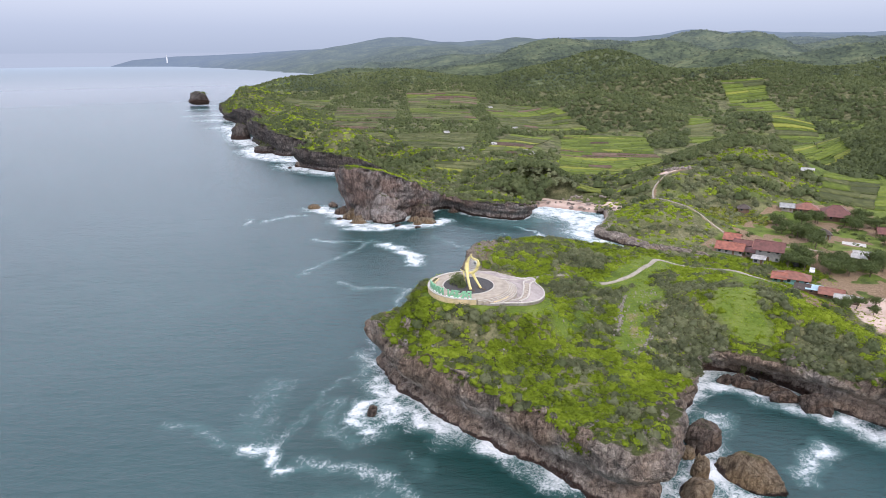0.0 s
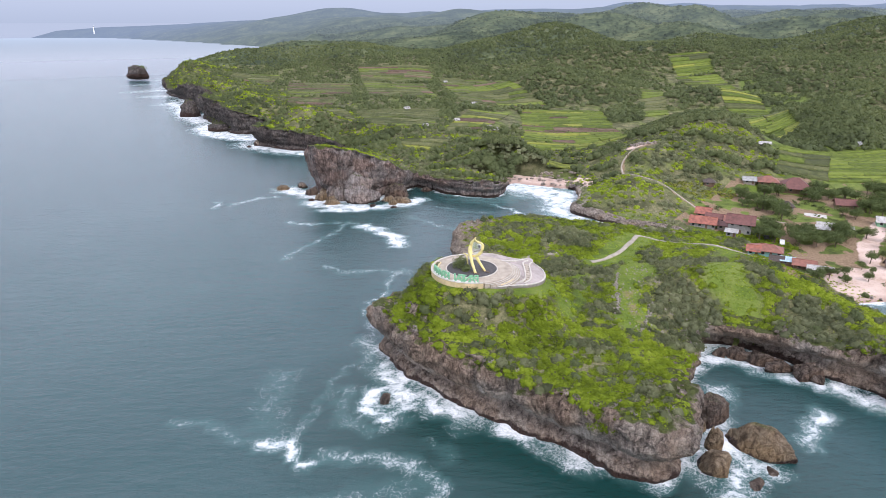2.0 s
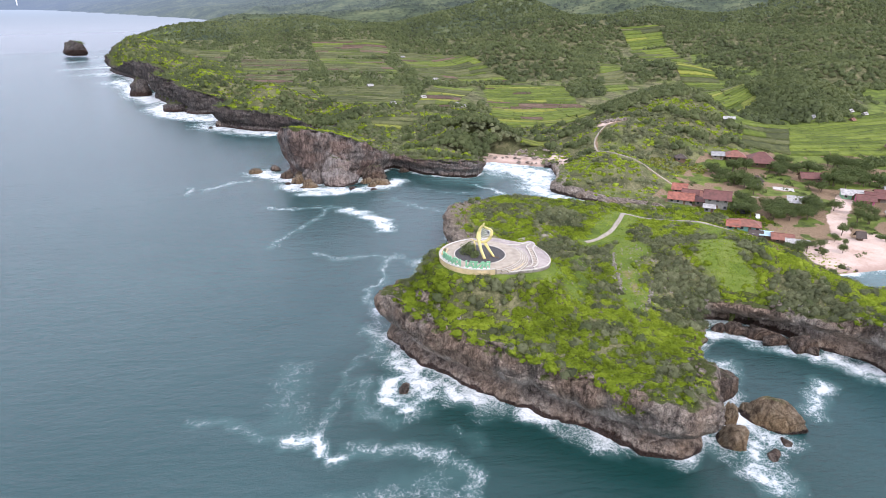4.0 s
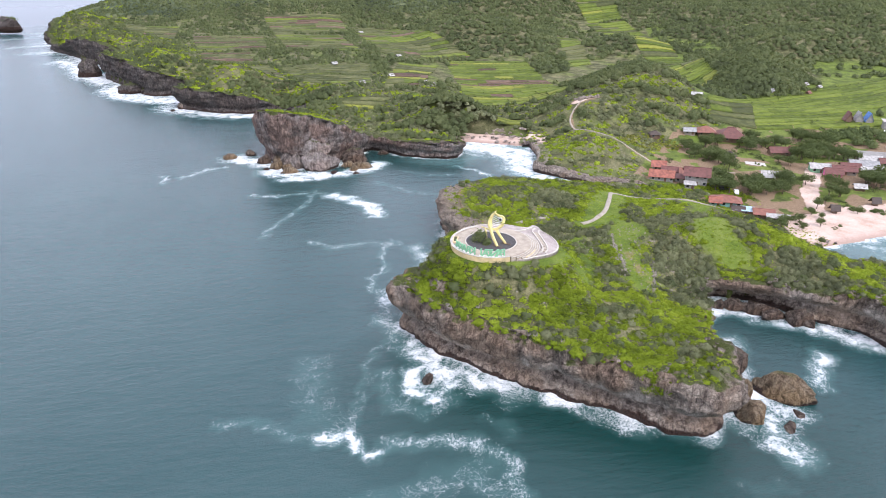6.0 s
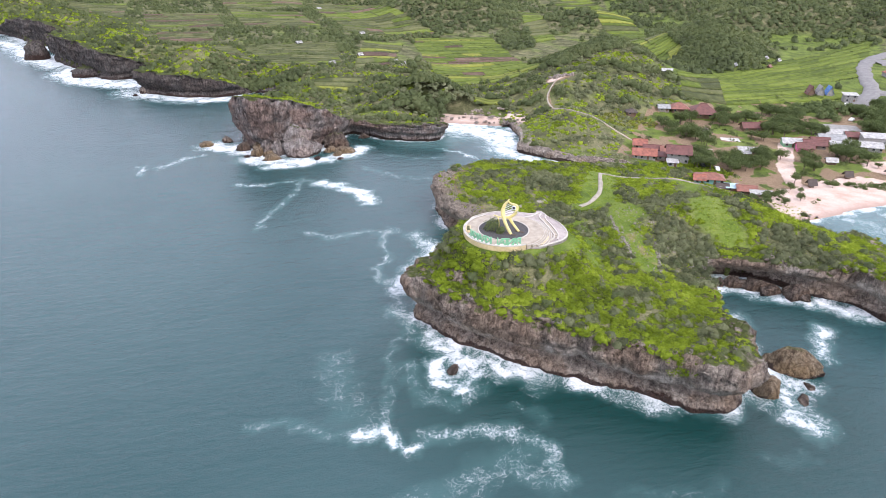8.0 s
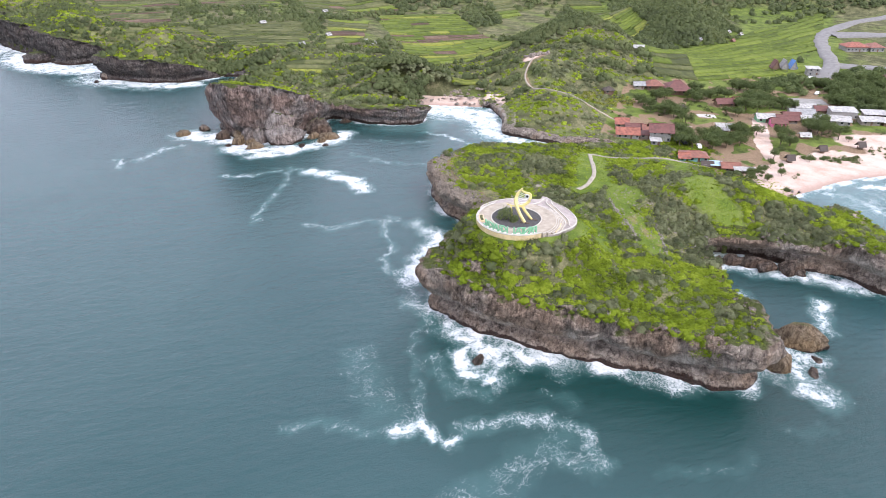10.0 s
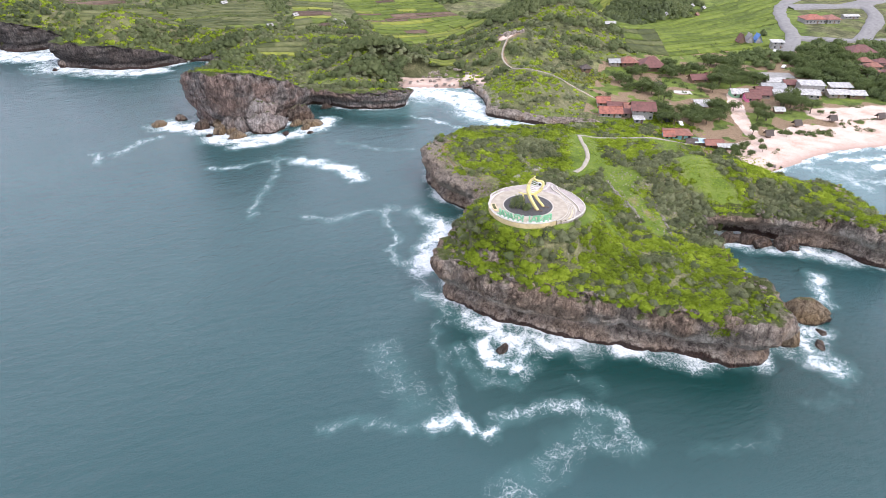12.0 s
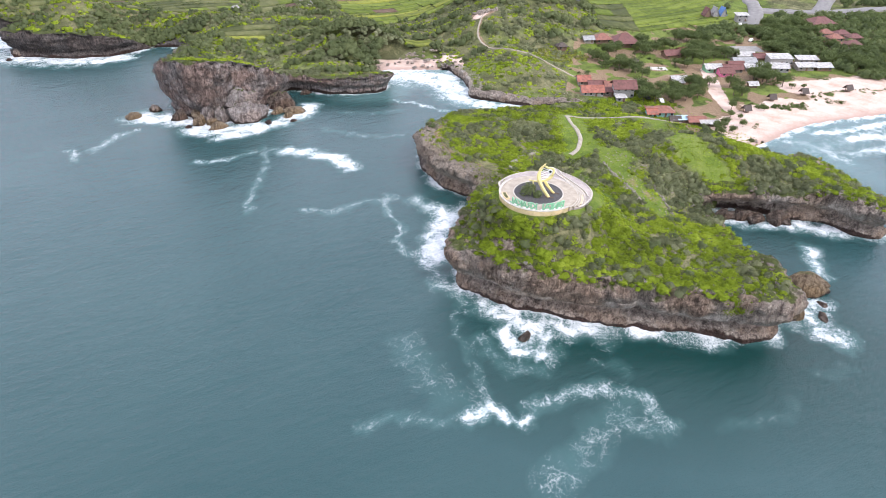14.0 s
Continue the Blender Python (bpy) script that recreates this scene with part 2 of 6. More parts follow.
def make_sea():
    n = Nodes("sea_water")
    foam = n.attr("foam")
    shoal = n.attr("shoal")
    wv = n.node("ShaderNodeVectorMath", 0, "ADD", i0=n.coords,
                i1=n.node("ShaderNodeVectorMath", 0, "SCALE", i0=n.node("ShaderNodeTexNoise", "Color", "", Vector=n.coords, Scale=0.4, Detail=6.0), Scale=4.2))
    n2 = n.noise(0.22, 7, 0.66, wv, 0.6)
    n3 = n.noise(1.7, 6, 0.65)
    here = n.math("ADD", foam, n.math("MULTIPLY", n.math("SUBTRACT", n2, 0.5), 1.6))
    here = n.math("ADD", here, n.math("MULTIPLY", n.math("SUBTRACT", n3, 0.5), 0.75))
    web = n.voronoi(0.95, "DISTANCE_TO_EDGE", wv)
    web2 = n.voronoi(3.4, "DISTANCE_TO_EDGE", wv)
    # threads of foam that widen, and then close up, as it thickens
    lace = n.math("MINIMUM", web, n.math("ADD", n.math("MULTIPLY", web2, 0.9), 0.02))
    thread = n.math("SUBTRACT", n.math("MULTIPLY", n.math("SUBTRACT", here, 0.22), 0.19), lace)
    patch = n.math("SUBTRACT", here, 0.74)
    mask = n.math("MAXIMUM", n.ramp(thread, (0.0, 0.0), (0.09, 0.58)), n.ramp(patch, (0.0, 0.0), (0.1, 0.55), (0.35, 0.97)))
    mask = n.math("MULTIPLY", mask, n.ramp(foam, (0.03, 0.0), (0.16, 1.0)))
    deep = n.ramp(n.noise(0.012, 3), (0.35, (0.02, 0.06, 0.062)), (0.65, (0.03, 0.074, 0.075)))
    # darker green: deep water, with the dark cliffs' reflection painted in
    deep = n.mix(n.attr("depth"), deep, (0.004, 0.034, 0.03))
    body = n.mix(shoal, deep, (0.2, 0.34, 0.34))
    body = n.mix(n.ramp(foam, (0.1, 0.0), (0.9, 0.55)), body, (0.1, 0.22, 0.21))
    col = n.mix(mask, body, (0.84, 0.86, 0.87))
    swell = n.noise(0.13, 3, 0.5, n.scaled(0.4, 1.0, 1, 0.25))
    chop = n.noise(0.42, 6, 0.6, n.scaled(0.45, 1.0, 1, 0.25))
    rip = n.noise(2.4, 4, 0.65)
    h = n.math("ADD", n.math("ADD", n.math("MULTIPLY", swell, 1.3), n.math("MULTIPLY", chop, 1.25)), n.math("MULTIPLY", rip, 0.3))
    h = n.math("ADD", h, n.math("MULTIPLY", mask, 0.18))
    return n.done(col, n.ramp(mask, (0.0, 0.2), (1.0, 0.85)), h, 0.33, 1.0, IOR=1.4, Specular_IOR_Level=0.5)


M_SEA = make_sea()
M_SHRUB = leaf_material("bright_shrub_leaves", (0.08, 0.108, 0.014), (0.262, 0.352, 0.024), (0.455, 0.54, 0.06), 0.16)
M_SCRUB = leaf_material("grey_green_scrub_leaves", (0.09, 0.102, 0.054), (0.195, 0.215, 0.112), (0.34, 0.352, 0.2), 0.2)
M_TREE = leaf_material("dark_tree_leaves", (0.07, 0.095, 0.04), (0.14, 0.18, 0.07), (0.23, 0.265, 0.12), 0.1)
# leaf tones lightened and greyed in the colour to suggest distance haze
M_WOODS = leaf_material("hazed_woods_leaves", (0.08, 0.098, 0.048), (0.135, 0.165, 0.07), (0.2, 0.225, 0.1), 0.03)
M_BARK = painted("grey_bark", (0.16, 0.12, 0.09), 0.9, 0.25, 4)

# ---------------------------------------------------------------- plan of the coast
# x, y, height of the rim; the land lies to the left hand when walking down the list
COAST = [
    (-2150, 4280, 10), (-1600, 4170, 12), (-1080, 3513, 3), (-710, 2950, 3), (-365, 2354, 3), (-300, 1900, 5),
    (-300, 1400, 14), (-350, 1180, 15), (-346, 1095, 13), (-318, 985, 17), (-300, 910, 17), (-286, 850, 18), (-268, 818, 7),
    (-244, 778, 18), (-224, 737, 22), (-202, 706, 22), (-186, 690, 14), (-172, 672, 4), (-178, 654, 10), (-188, 640, 20), (-178, 610, 21), (-165, 586, 21),
    (-151, 566, 20), (-142, 538, 20), (-130, 528, 18), (-113, 531, 11), (-96, 530, 3), (-96, 514, 5), (-106, 496, 12), (-111, 480, 14), (-93, 464, 14), (-77, 453, 13),
    (-62, 449, 11), (-51, 452, 7), (-43, 454, 2), (-34, 452, 2), (-25, 443, 4), (-26, 415, 9), (-42, 378, 14), (-51.5, 353, 19),
]
HEADLAND = [
    (-52.5, 337, 24), (-48, 327, 26), (-40, 320, 26), (-29, 321, 24), (-17, 325, 18.5), (-8, 332, 12.5), (0, 339, 8.5), (8, 335, 8),
    (14, 326, 8), (24, 319, 9), (38, 314, 9), (45, 321, 7), (48, 333, 3), (55, 344, 1), (65, 338, 1), (76, 331, 1), (85, 326, 2),
]
CAPE = [
    (82, 308, 5), (76, 292, 5), (71, 284, 4), (79, 271, 3), (87, 260, 2.5), (98, 254, 2), (104, 249, 2),
    (92, 246, 4), (70, 250, 6), (48, 254, 8), (28, 248, 10),
]
PROMONTORY = [
    (16, 240, 11), (11.5, 230, 12), (9.5, 214, 11), (13, 205, 10), (15.5, 198, 9), (7, 189.5, 9), (-2, 180, 10), (-13, 168, 12), (-18, 160, 13), (-14, 150, 14),
    (-10, 142, 14), (-4, 135, 14), (4, 127, 13.5), (11, 120, 13), (18, 114, 12.5), (24, 107.5, 13), (30, 102.5, 14), (36, 100.5, 14), (41.5, 103.5, 13.5), (44.5, 109.5, 13.5),
    (47, 117, 12.5), (52.5, 127, 10.5), (61.5, 138.5, 8), (68, 150, 7), (74, 151, 7.5), (80, 147, 8), (87, 141, 8.5), (94, 134, 9), (101, 126, 11),
    (102, 118, 12), (104, 112, 11), (109, 111, 10), (116, 117, 8.5), (123, 126.5, 6.5), (133.5, 140, 4), (141, 152, 2.5), (136, 164, 1.2), (133, 174, 0.5),
]
BEACH = [(146, 175, 0.3), (162, 177, 0.3), (182, 176, 0.3), (217, 166, 0.3), (270, 145, 0.3), (340, 105, 0.5), (460, 40, 3), (900, -250, 8), (2500, -900, 8)]
OUTLINE = np.array(COAST + HEADLAND + CAPE + PROMONTORY + BEACH + [(4900, -900, 8), (4900, 4900, 8), (-2150, 4900, 8)], float)


def smooth(a, b, v):
    t = np.clip((v - a) / (b - a), 0, 1)
    return t * t * (3 - 2 * t)


def shore(x, y):
    """Distance to the waterline (positive on land) and the rim's height at the nearest stretch of it."""
    best, rim, inside = np.full(x.shape, 1e9), np.zeros(x.shape), np.zeros(x.shape, bool)
    for a, b in zip(OUTLINE, np.roll(OUTLINE, -1, 0)):
        ex, ey = b[0] - a[0], b[1] - a[1]
        t = np.clip(((x - a[0]) * ex + (y - a[1]) * ey) / (ex * ex + ey * ey), 0, 1)
        d = np.hypot(x - a[0] - t * ex, y - a[1] - t * ey)
        near = d < best
        best, rim = np.where(near, d, best), np.where(near, a[2] + t * (b[2] - a[2]), rim)
        if ey:
            inside ^= ((a[1] > y) != (b[1] > y)) & (x < ex * (y - a[1]) / ey + a[0])
    return np.where(inside, best, -best), rim


def waves2(x, y, size, seed, octaves=4):
    """Cheap smooth noise from turned sines, about -1 to 1."""
    rng, out, amp = np.random.RandomState(seed), 0, 1.0
    for o in range(octaves):
        for _ in range(4):
            a, p = rng.uniform(0, 6.28, 2)
            k = rng.uniform(0.8, 1.25) * 6.28 / size
            out = out + amp * 0.3 * np.sin(k * (x * np.cos(a) + y * np.sin(a)) + p)
        size, amp = size / 2.1, amp * 0.5
    return out


PLAZA = (6.9, 159.0, 20.8)
# single hills: x, y, radius, height over the plain
HILLS = [
    (8, 160, 25, 11.0), (86, 164, 26, 8), (38, 226, 26, 3.5), (120, 128, 14, 2), (32, 126, 18, 3), (83, 221, 17, -3.4), (88, 204, 12, -1.2), (101, 207, 8, 0.8),
    (-32, 338, 22, 14), (52, 374, 34, 15), (20, 345, 16, 4), (108, 303, 32, 9), (132, 356, 30, 10), (188, 394, 58, 26),
    (150, 335, 28, 5), (-74, 484, 30, 13), (-140, 572, 38, 17), (-206, 740, 50, 20), (-262, 880, 60, 26), (-165, 640, 22, 8), (-245, 1075, 85, 22), (-210, 1290, 110, 22),
    (195, 770, 100, 30), (330, 655, 58, 18), (338, 482, 56, 22), (310, 436, 30, 11), (520, 600, 90, 26), (530, 880, 110, 22), (440, 560, 50, 14),
    (620, 500, 80, 26), (60, 980, 90, 14), (-80, 1000, 110, 16), (300, 980, 90, 20), (430, 1020, 100, 22), (700, 800, 130, 28), (480, 720, 60, 18),
    (800, 600, 120, 28), (760, 1000, 130, 28), (-150, 1150, 90, 20), (150, 1120, 90, 20),
]
_rng = np.random.RandomState(7)
for _ in range(270):
    hy = _rng.uniform(1000, 4200)
    HILLS.append((_rng.uniform(-0.25, 1.05) * hy, hy, _rng.uniform(50, 120) + 0.03 * hy, _rng.uniform(10, 28) * (1 if hy < 2300 else 0.6)))


def interior(x, y):
    east = smooth(20, 120, x)
    z = 3.0 - 1.7 * smooth(100, 125, x) * smooth(335, 300, y) + 11 * (1 - east) * smooth(380, 470, y) + 0.006 * np.maximum(0, y - 500)
    far = np.hypot(x * 0.7, y)
    z = z + (0.35 + 0.65 * smooth(-1500, 1800, x)) * (0.07 * np.clip(far - 750, 0, 650) + 0.033 * np.maximum(0, far - 1400)) * smooth(40, 600, shore(x, y)[0])
    prom = smooth(262, 235, y - 0.25 * x) * smooth(150, 118, x + 0.9 * np.maximum(0, y - 180))
    z = z + prom * 7.0
    for hx, hy, r, h in HILLS:
        h = h * (1.0 if hy < 640 else 0.85)
        d2 = ((x - hx) ** 2 + (y - hy) ** 2) / (r * r)
        z = z + h * np.exp(-1.6 * d2)
    return z


def land(x, y):
    """Height of the ground."""
    d, rim = shore(x, y)
    h = interior(x, y) + waves2(x, y, 60, 3, 4) * 0.5
    w = smooth(0, 26, d)
    z = rim * (1 - w) + h * w
    q = np.minimum(np.hypot(x - PLAZA[0], y - PLAZA[1]), np.hypot(x - 17, y - 160.5) + 0.8)
    k = smooth(20, 12.5, q)
    return z * (1 - k) + (PLAZA[2] + 0.75 - 0.28 * np.maximum(0, x - PLAZA[0] - 7.5)) * k


def axis(*spans):
    """Coordinates of a grid from (start, end, step) spans."""
    out = []
    for a, b, s in spans:
        out += list(np.linspace(a, b, max(2, int(round((b - a) / s)) + 1))[:-1])
    return np.array(out + [spans[-1][1]])


def mesh_of(name, verts, faces, mats, smooth_faces=True, attrs=()):
    """One mesh from arrays; faces: (n, 3) or (n, 4)."""
    verts, faces = np.asarray(verts, np.float32), np.asarray(faces, np.int32)
    me = bpy.data.meshes.new(name)
    k = faces.shape[1]
    me.vertices.add(len(verts))
    me.vertices.foreach_set("co", verts.ravel())
    me.loops.add(faces.size)
    me.loops.foreach_set("vertex_index", faces.ravel())
    me.polygons.add(len(faces))
    me.polygons.foreach_set("loop_start", np.arange(0, faces.size, k, dtype=np.int32))
    for m in mats if isinstance(mats, (list, tuple)) else [mats]:
        me.materials.append(m)
    me.update(calc_edges=True)
    if smooth_faces:
        me.polygons.foreach_set("use_smooth", np.ones(len(faces), bool))
    for key, values in attrs:
        me.attributes.new(key, "FLOAT", "POINT").data.foreach_set("value", np.asarray(values, np.float32).ravel())
    return me


def grid_faces(nx, ny):
    i = np.arange(nx * ny).reshape(ny, nx)
    return np.stack([i[:-1, :-1], i[:-1, 1:], i[1:, 1:], i[1:, :-1]], -1).reshape(-1, 4)


def stroke(x, y, pts, width, power=1.0):
    """1 on a polyline, falling to 0 at the given half width."""
    best = np.full(x.shape, 1e9)
    for a, b in zip(pts, pts[1:]):
        ex, ey = b[0] - a[0], b[1] - a[1]
        t = np.clip(((x - a[0]) * ex + (y - a[1]) * ey) / (ex * ex + ey * ey + 1e-9), 0, 1)
        best = np.minimum(best, np.hypot(x - a[0] - t * ex, y - a[1] - t * ey))
    return np.clip(1 - best / width, 0, 1) ** power


# ---------------------------------------------------------------- ways, walls and open grass on the plan
def inside_quad(x, y, quad):
    ok = np.ones(np.shape(x), bool)
    for (ax, ay), (bx, by) in zip(quad, quad[1:] + quad[:1]):
        ok &= (bx - ax) * (y - ay) - (by - ay) * (x - ax) >= 0
    return ok


PATH_LINE = [(118, 195), (108, 199.5), (100.4, 206), (95, 216), (90.5, 223.8), (86, 229), (82.5, 229.5), (79, 225), (72, 213.5), (65, 203), (60, 198), (55.5, 194.5), (51, 193)]
SPUR_LINE = [(42, 201), (33, 200), (28.5, 198), (26.5, 192), (26.5, 184), (26.3, 177), (25, 171.5)]
WALLS = [[(56, 181.5), (52, 172), (49.5, 163), (46, 154)], [(59.5, 163), (55, 154), (49, 144.5)]]
VILLAGE = [(120, 188), (150, 186), (290, 170), (340, 262), (300, 332), (170, 320), (112, 262)]


def built_up(x, y):
    return inside_quad(x, y, VILLAGE)


def cover(x, y):
    """How open the promontory's top is: 0 shrubs, 1 short grass."""
    x, y = x + 1.6 * waves2(x, y, 15, 41, 3), y + 1.6 * waves2(x, y, 15, 42, 3)
    o = stroke(x, y, [(57, 180), (54, 166), (49, 150)], 7.5, 0.9) + stroke(x, y, PATH_LINE, 5.5, 0.6)
    o = o + stroke(x, y, [(84, 228), (70, 212), (62, 196), (66, 180)], 10, 1.1) + 0.8 * stroke(x, y, [(30, 150), (40, 165), (44, 182)], 6, 1.0)
    o = o + stroke(x, y, [(84, 174), (83, 164), (83, 157)], 9, 0.7) + smooth(12.6, 11.6, np.hypot(x - 6.9, y - 159))
    o = o + smooth(15.5, 14, np.hypot((x - 15), (y - 160) * 1.12)) + 0.8 * stroke(x, y, [(104, 205), (96, 190), (92, 176)], 8, 1.1)
    return np.clip(o, 0, 1)


# ---------------------------------------------------------------- ground and sea
# bare tracks and yards: half width, line
TRACKS = [
    (1.3, [(136, 364), (118, 346), (112, 330), (108, 315), (112, 305)]), (1.4, [(112, 305), (122, 300), (126, 286), (130, 273), (140, 262), (152, 258), (158, 252)]),
    (3.0, [(158, 252), (173, 252), (188, 250), (192, 244), (180, 228), (168, 217), (150, 206)]), (9, [(132, 362), (138, 366)]),
    (4, [(140, 233), (150, 240), (150, 250)]), (9, [(195, 232), (215, 238)]), (7, [(245, 268), (265, 262)]), (5, [(240, 257), (280, 286), (300, 296)]),
    (5, [(140, 214), (155, 212)]), (6, [(222, 350), (214, 344)]), (4, [(-20, 172), (-15, 168)]),
]
gx = axis((-2400, -600, 120), (-600, -320, 20), (-320, -80, 5), (-80, 290, 2.0), (290, 480, 4), (480, 900, 9), (900, 2000, 28), (2000, 4900, 120))
gy = axis((-900, 60, 60), (60, 90, 8), (90, 420, 2.0), (420, 640, 3.5), (640, 1100, 8), (1100, 2000, 20), (2000, 3200, 45), (3200, 4900, 100))
GX, GY = np.meshgrid(gx, gy)
gd, grim = shore(GX, GY)
GZ = land(GX, GY)
cliffy = smooth(1.4, 2.0, grim) * smooth(1300, 1000, GY)
GZ = np.where((gd < 4) & (cliffy > 0.5), -6, np.where((gd < 5.5) & (cliffy > 0.5), GZ - 0.5, GZ))
GZ = np.where((gd < 0), np.minimum(GZ, -0.2 + 0.25 * np.maximum(gd, -30)), GZ)
GZ = np.where((cliffy <= 0.5) & (gd >= 0), np.minimum(GZ, 0.05 + 0.085 * gd + 0.5 * np.maximum(0, gd - 22)), GZ)
beach_bay = smooth(30, 21, gd + 5 * waves2(GX, GY, 25, 12, 3)) * smooth(125, 140, GX) * smooth(250, 235, GY) * (grim < 2)
beach_bay = np.maximum(beach_bay, stroke(GX, GY, [(160, 205), (172, 222), (186, 236), (200, 250)], 5, 0.6))
beach_bay = np.maximum(beach_bay, stroke(GX, GY, [(215, 205), (240, 196), (280, 180)], 14, 0.5))
beach_cove = smooth(18, 12, gd) * (np.hypot(GX - 72, GY - 338) < 26)
SAND = np.clip(np.maximum(beach_bay, beach_cove) * (gd > -2), 0, 1)
SAND = np.maximum(SAND, stroke(GX, GY, [(128, 360), (137, 364)], 5, 0.5))
SOIL = np.zeros_like(GX)
for half, line in TRACKS:
    SOIL = np.maximum(SOIL, stroke(GX, GY, line, half, 0.5))
LAWN = np.where((GY < 258 - 0.1 * GX) & (GX < 143), np.maximum(0.12, cover(GX, GY)), 0.22 + 0.25 * waves2(GX, GY, 40, 14, 3))
LAWN = np.where(built_up(GX, GY), 0.55, LAWN)
LAWN = np.where(inside_quad(GX, GY, [(196, 322), (330, 296), (530, 470), (650, 1075), (585, 1080), (240, 430)]), 0.55, LAWN)
steep = np.zeros_like(GX)
for hx, hy, r, h in HILLS[8:39]:
    steep = np.maximum(steep, h * np.exp(-1.6 * ((GX - hx) ** 2 + (GY - hy) ** 2) / (r * r)))
LAWN = np.where((GY > 380) & (GX > 100), LAWN * (1 - 0.85 * smooth(2, 7, steep)), LAWN)
SOIL = np.maximum(SOIL, 0.44 * stroke(GX, GY, [(57, 179), (54, 166), (50, 149)], 5, 0.4))
SOIL = np.maximum(SOIL, stroke(GX, GY, [(20, 240), (13, 232), (9, 222), (9, 212), (13, 203)], 9, 0.5))
SOIL = np.maximum(SOIL, 0.85 * smooth(-0.25, 0.3, waves2(GX, GY, 24, 66, 3)) * built_up(GX, GY))
NEAR = int(np.searchsorted(gy, FAR_FROM)) + 1
ground = new("ground", mesh_of("ground", np.stack([GX, GY, GZ], -1)[:NEAR].reshape(-1, 3), grid_faces(len(gx), NEAR), M_GROUND,
                               attrs=[("sand", SAND[:NEAR]), ("soil", SOIL[:NEAR]), ("lawn", LAWN[:NEAR])]))
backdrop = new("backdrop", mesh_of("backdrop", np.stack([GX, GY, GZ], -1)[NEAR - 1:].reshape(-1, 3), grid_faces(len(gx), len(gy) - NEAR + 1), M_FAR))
tagged(backdrop, "far wooded hills with blue-grey haze painted in", "hills", kind="structure")
tagged(ground, "grassy green limestone coast with sandy beaches", "ground", kind="structure")

sx = axis((-4900, -1000, 300), (-1000, -250, 30), (-250, -120, 4), (-110, 110, 1.5), (110, 160, 1.9), (160, 300, 2.5), (300, 1000, 50), (1000, 4900, 300))
sy = axis((-4900, -200, 300), (-200, 70, 20), (70, 350, 1.5), (350, 560, 4), (560, 1200, 12), (1200, 4900, 150))
SX, SY = np.meshgrid(sx, sy)
sd, srim = shore(SX, SY)
off = -sd
rag = waves2(SX, SY, 14, 21, 4)
west, head, front = smooth(-40, -70, SX) * smooth(400, 430, SY), np.hypot(SX + 32, SY - 312), np.hypot(SX - 10, SY - 122)
reach = 3.6 + 20 * west + 11 * smooth(38, 16, head) + 3.4 * smooth(44, 12, front) + 2.2 * rag
level = 0.98 + 0.35 * west + 0.4 * smooth(40, 18, head) + 0.35 * smooth(40, 22, np.hypot(SX + 6, SY - 140)) + 0.12 * rag
level = level * (0.9 + 0.4 * waves2(SX, SY, 19, 27, 2))
FOAM = np.clip(1 - off / np.maximum(reach, 1.2), 0, 1) ** 0.8 * level * smooth(1600, 900, SY)
FOAM = np.maximum(FOAM, smooth(20, 6, np.hypot(SX - 62, SY - 335) * 0.6) * 0.8 * (SY > 300))
FOAM = np.maximum(FOAM, stroke(SX, SY, [(52, 318), (62, 310), (70, 296), (66, 278), (76, 264), (92, 252)], 8, 0.6) * 0.62)
FOAM = np.maximum(FOAM, 1.25 * stroke(SX, SY, [(52, 334), (60, 328), (72, 322), (80, 314)], 10, 0.7) * (sd < 0))
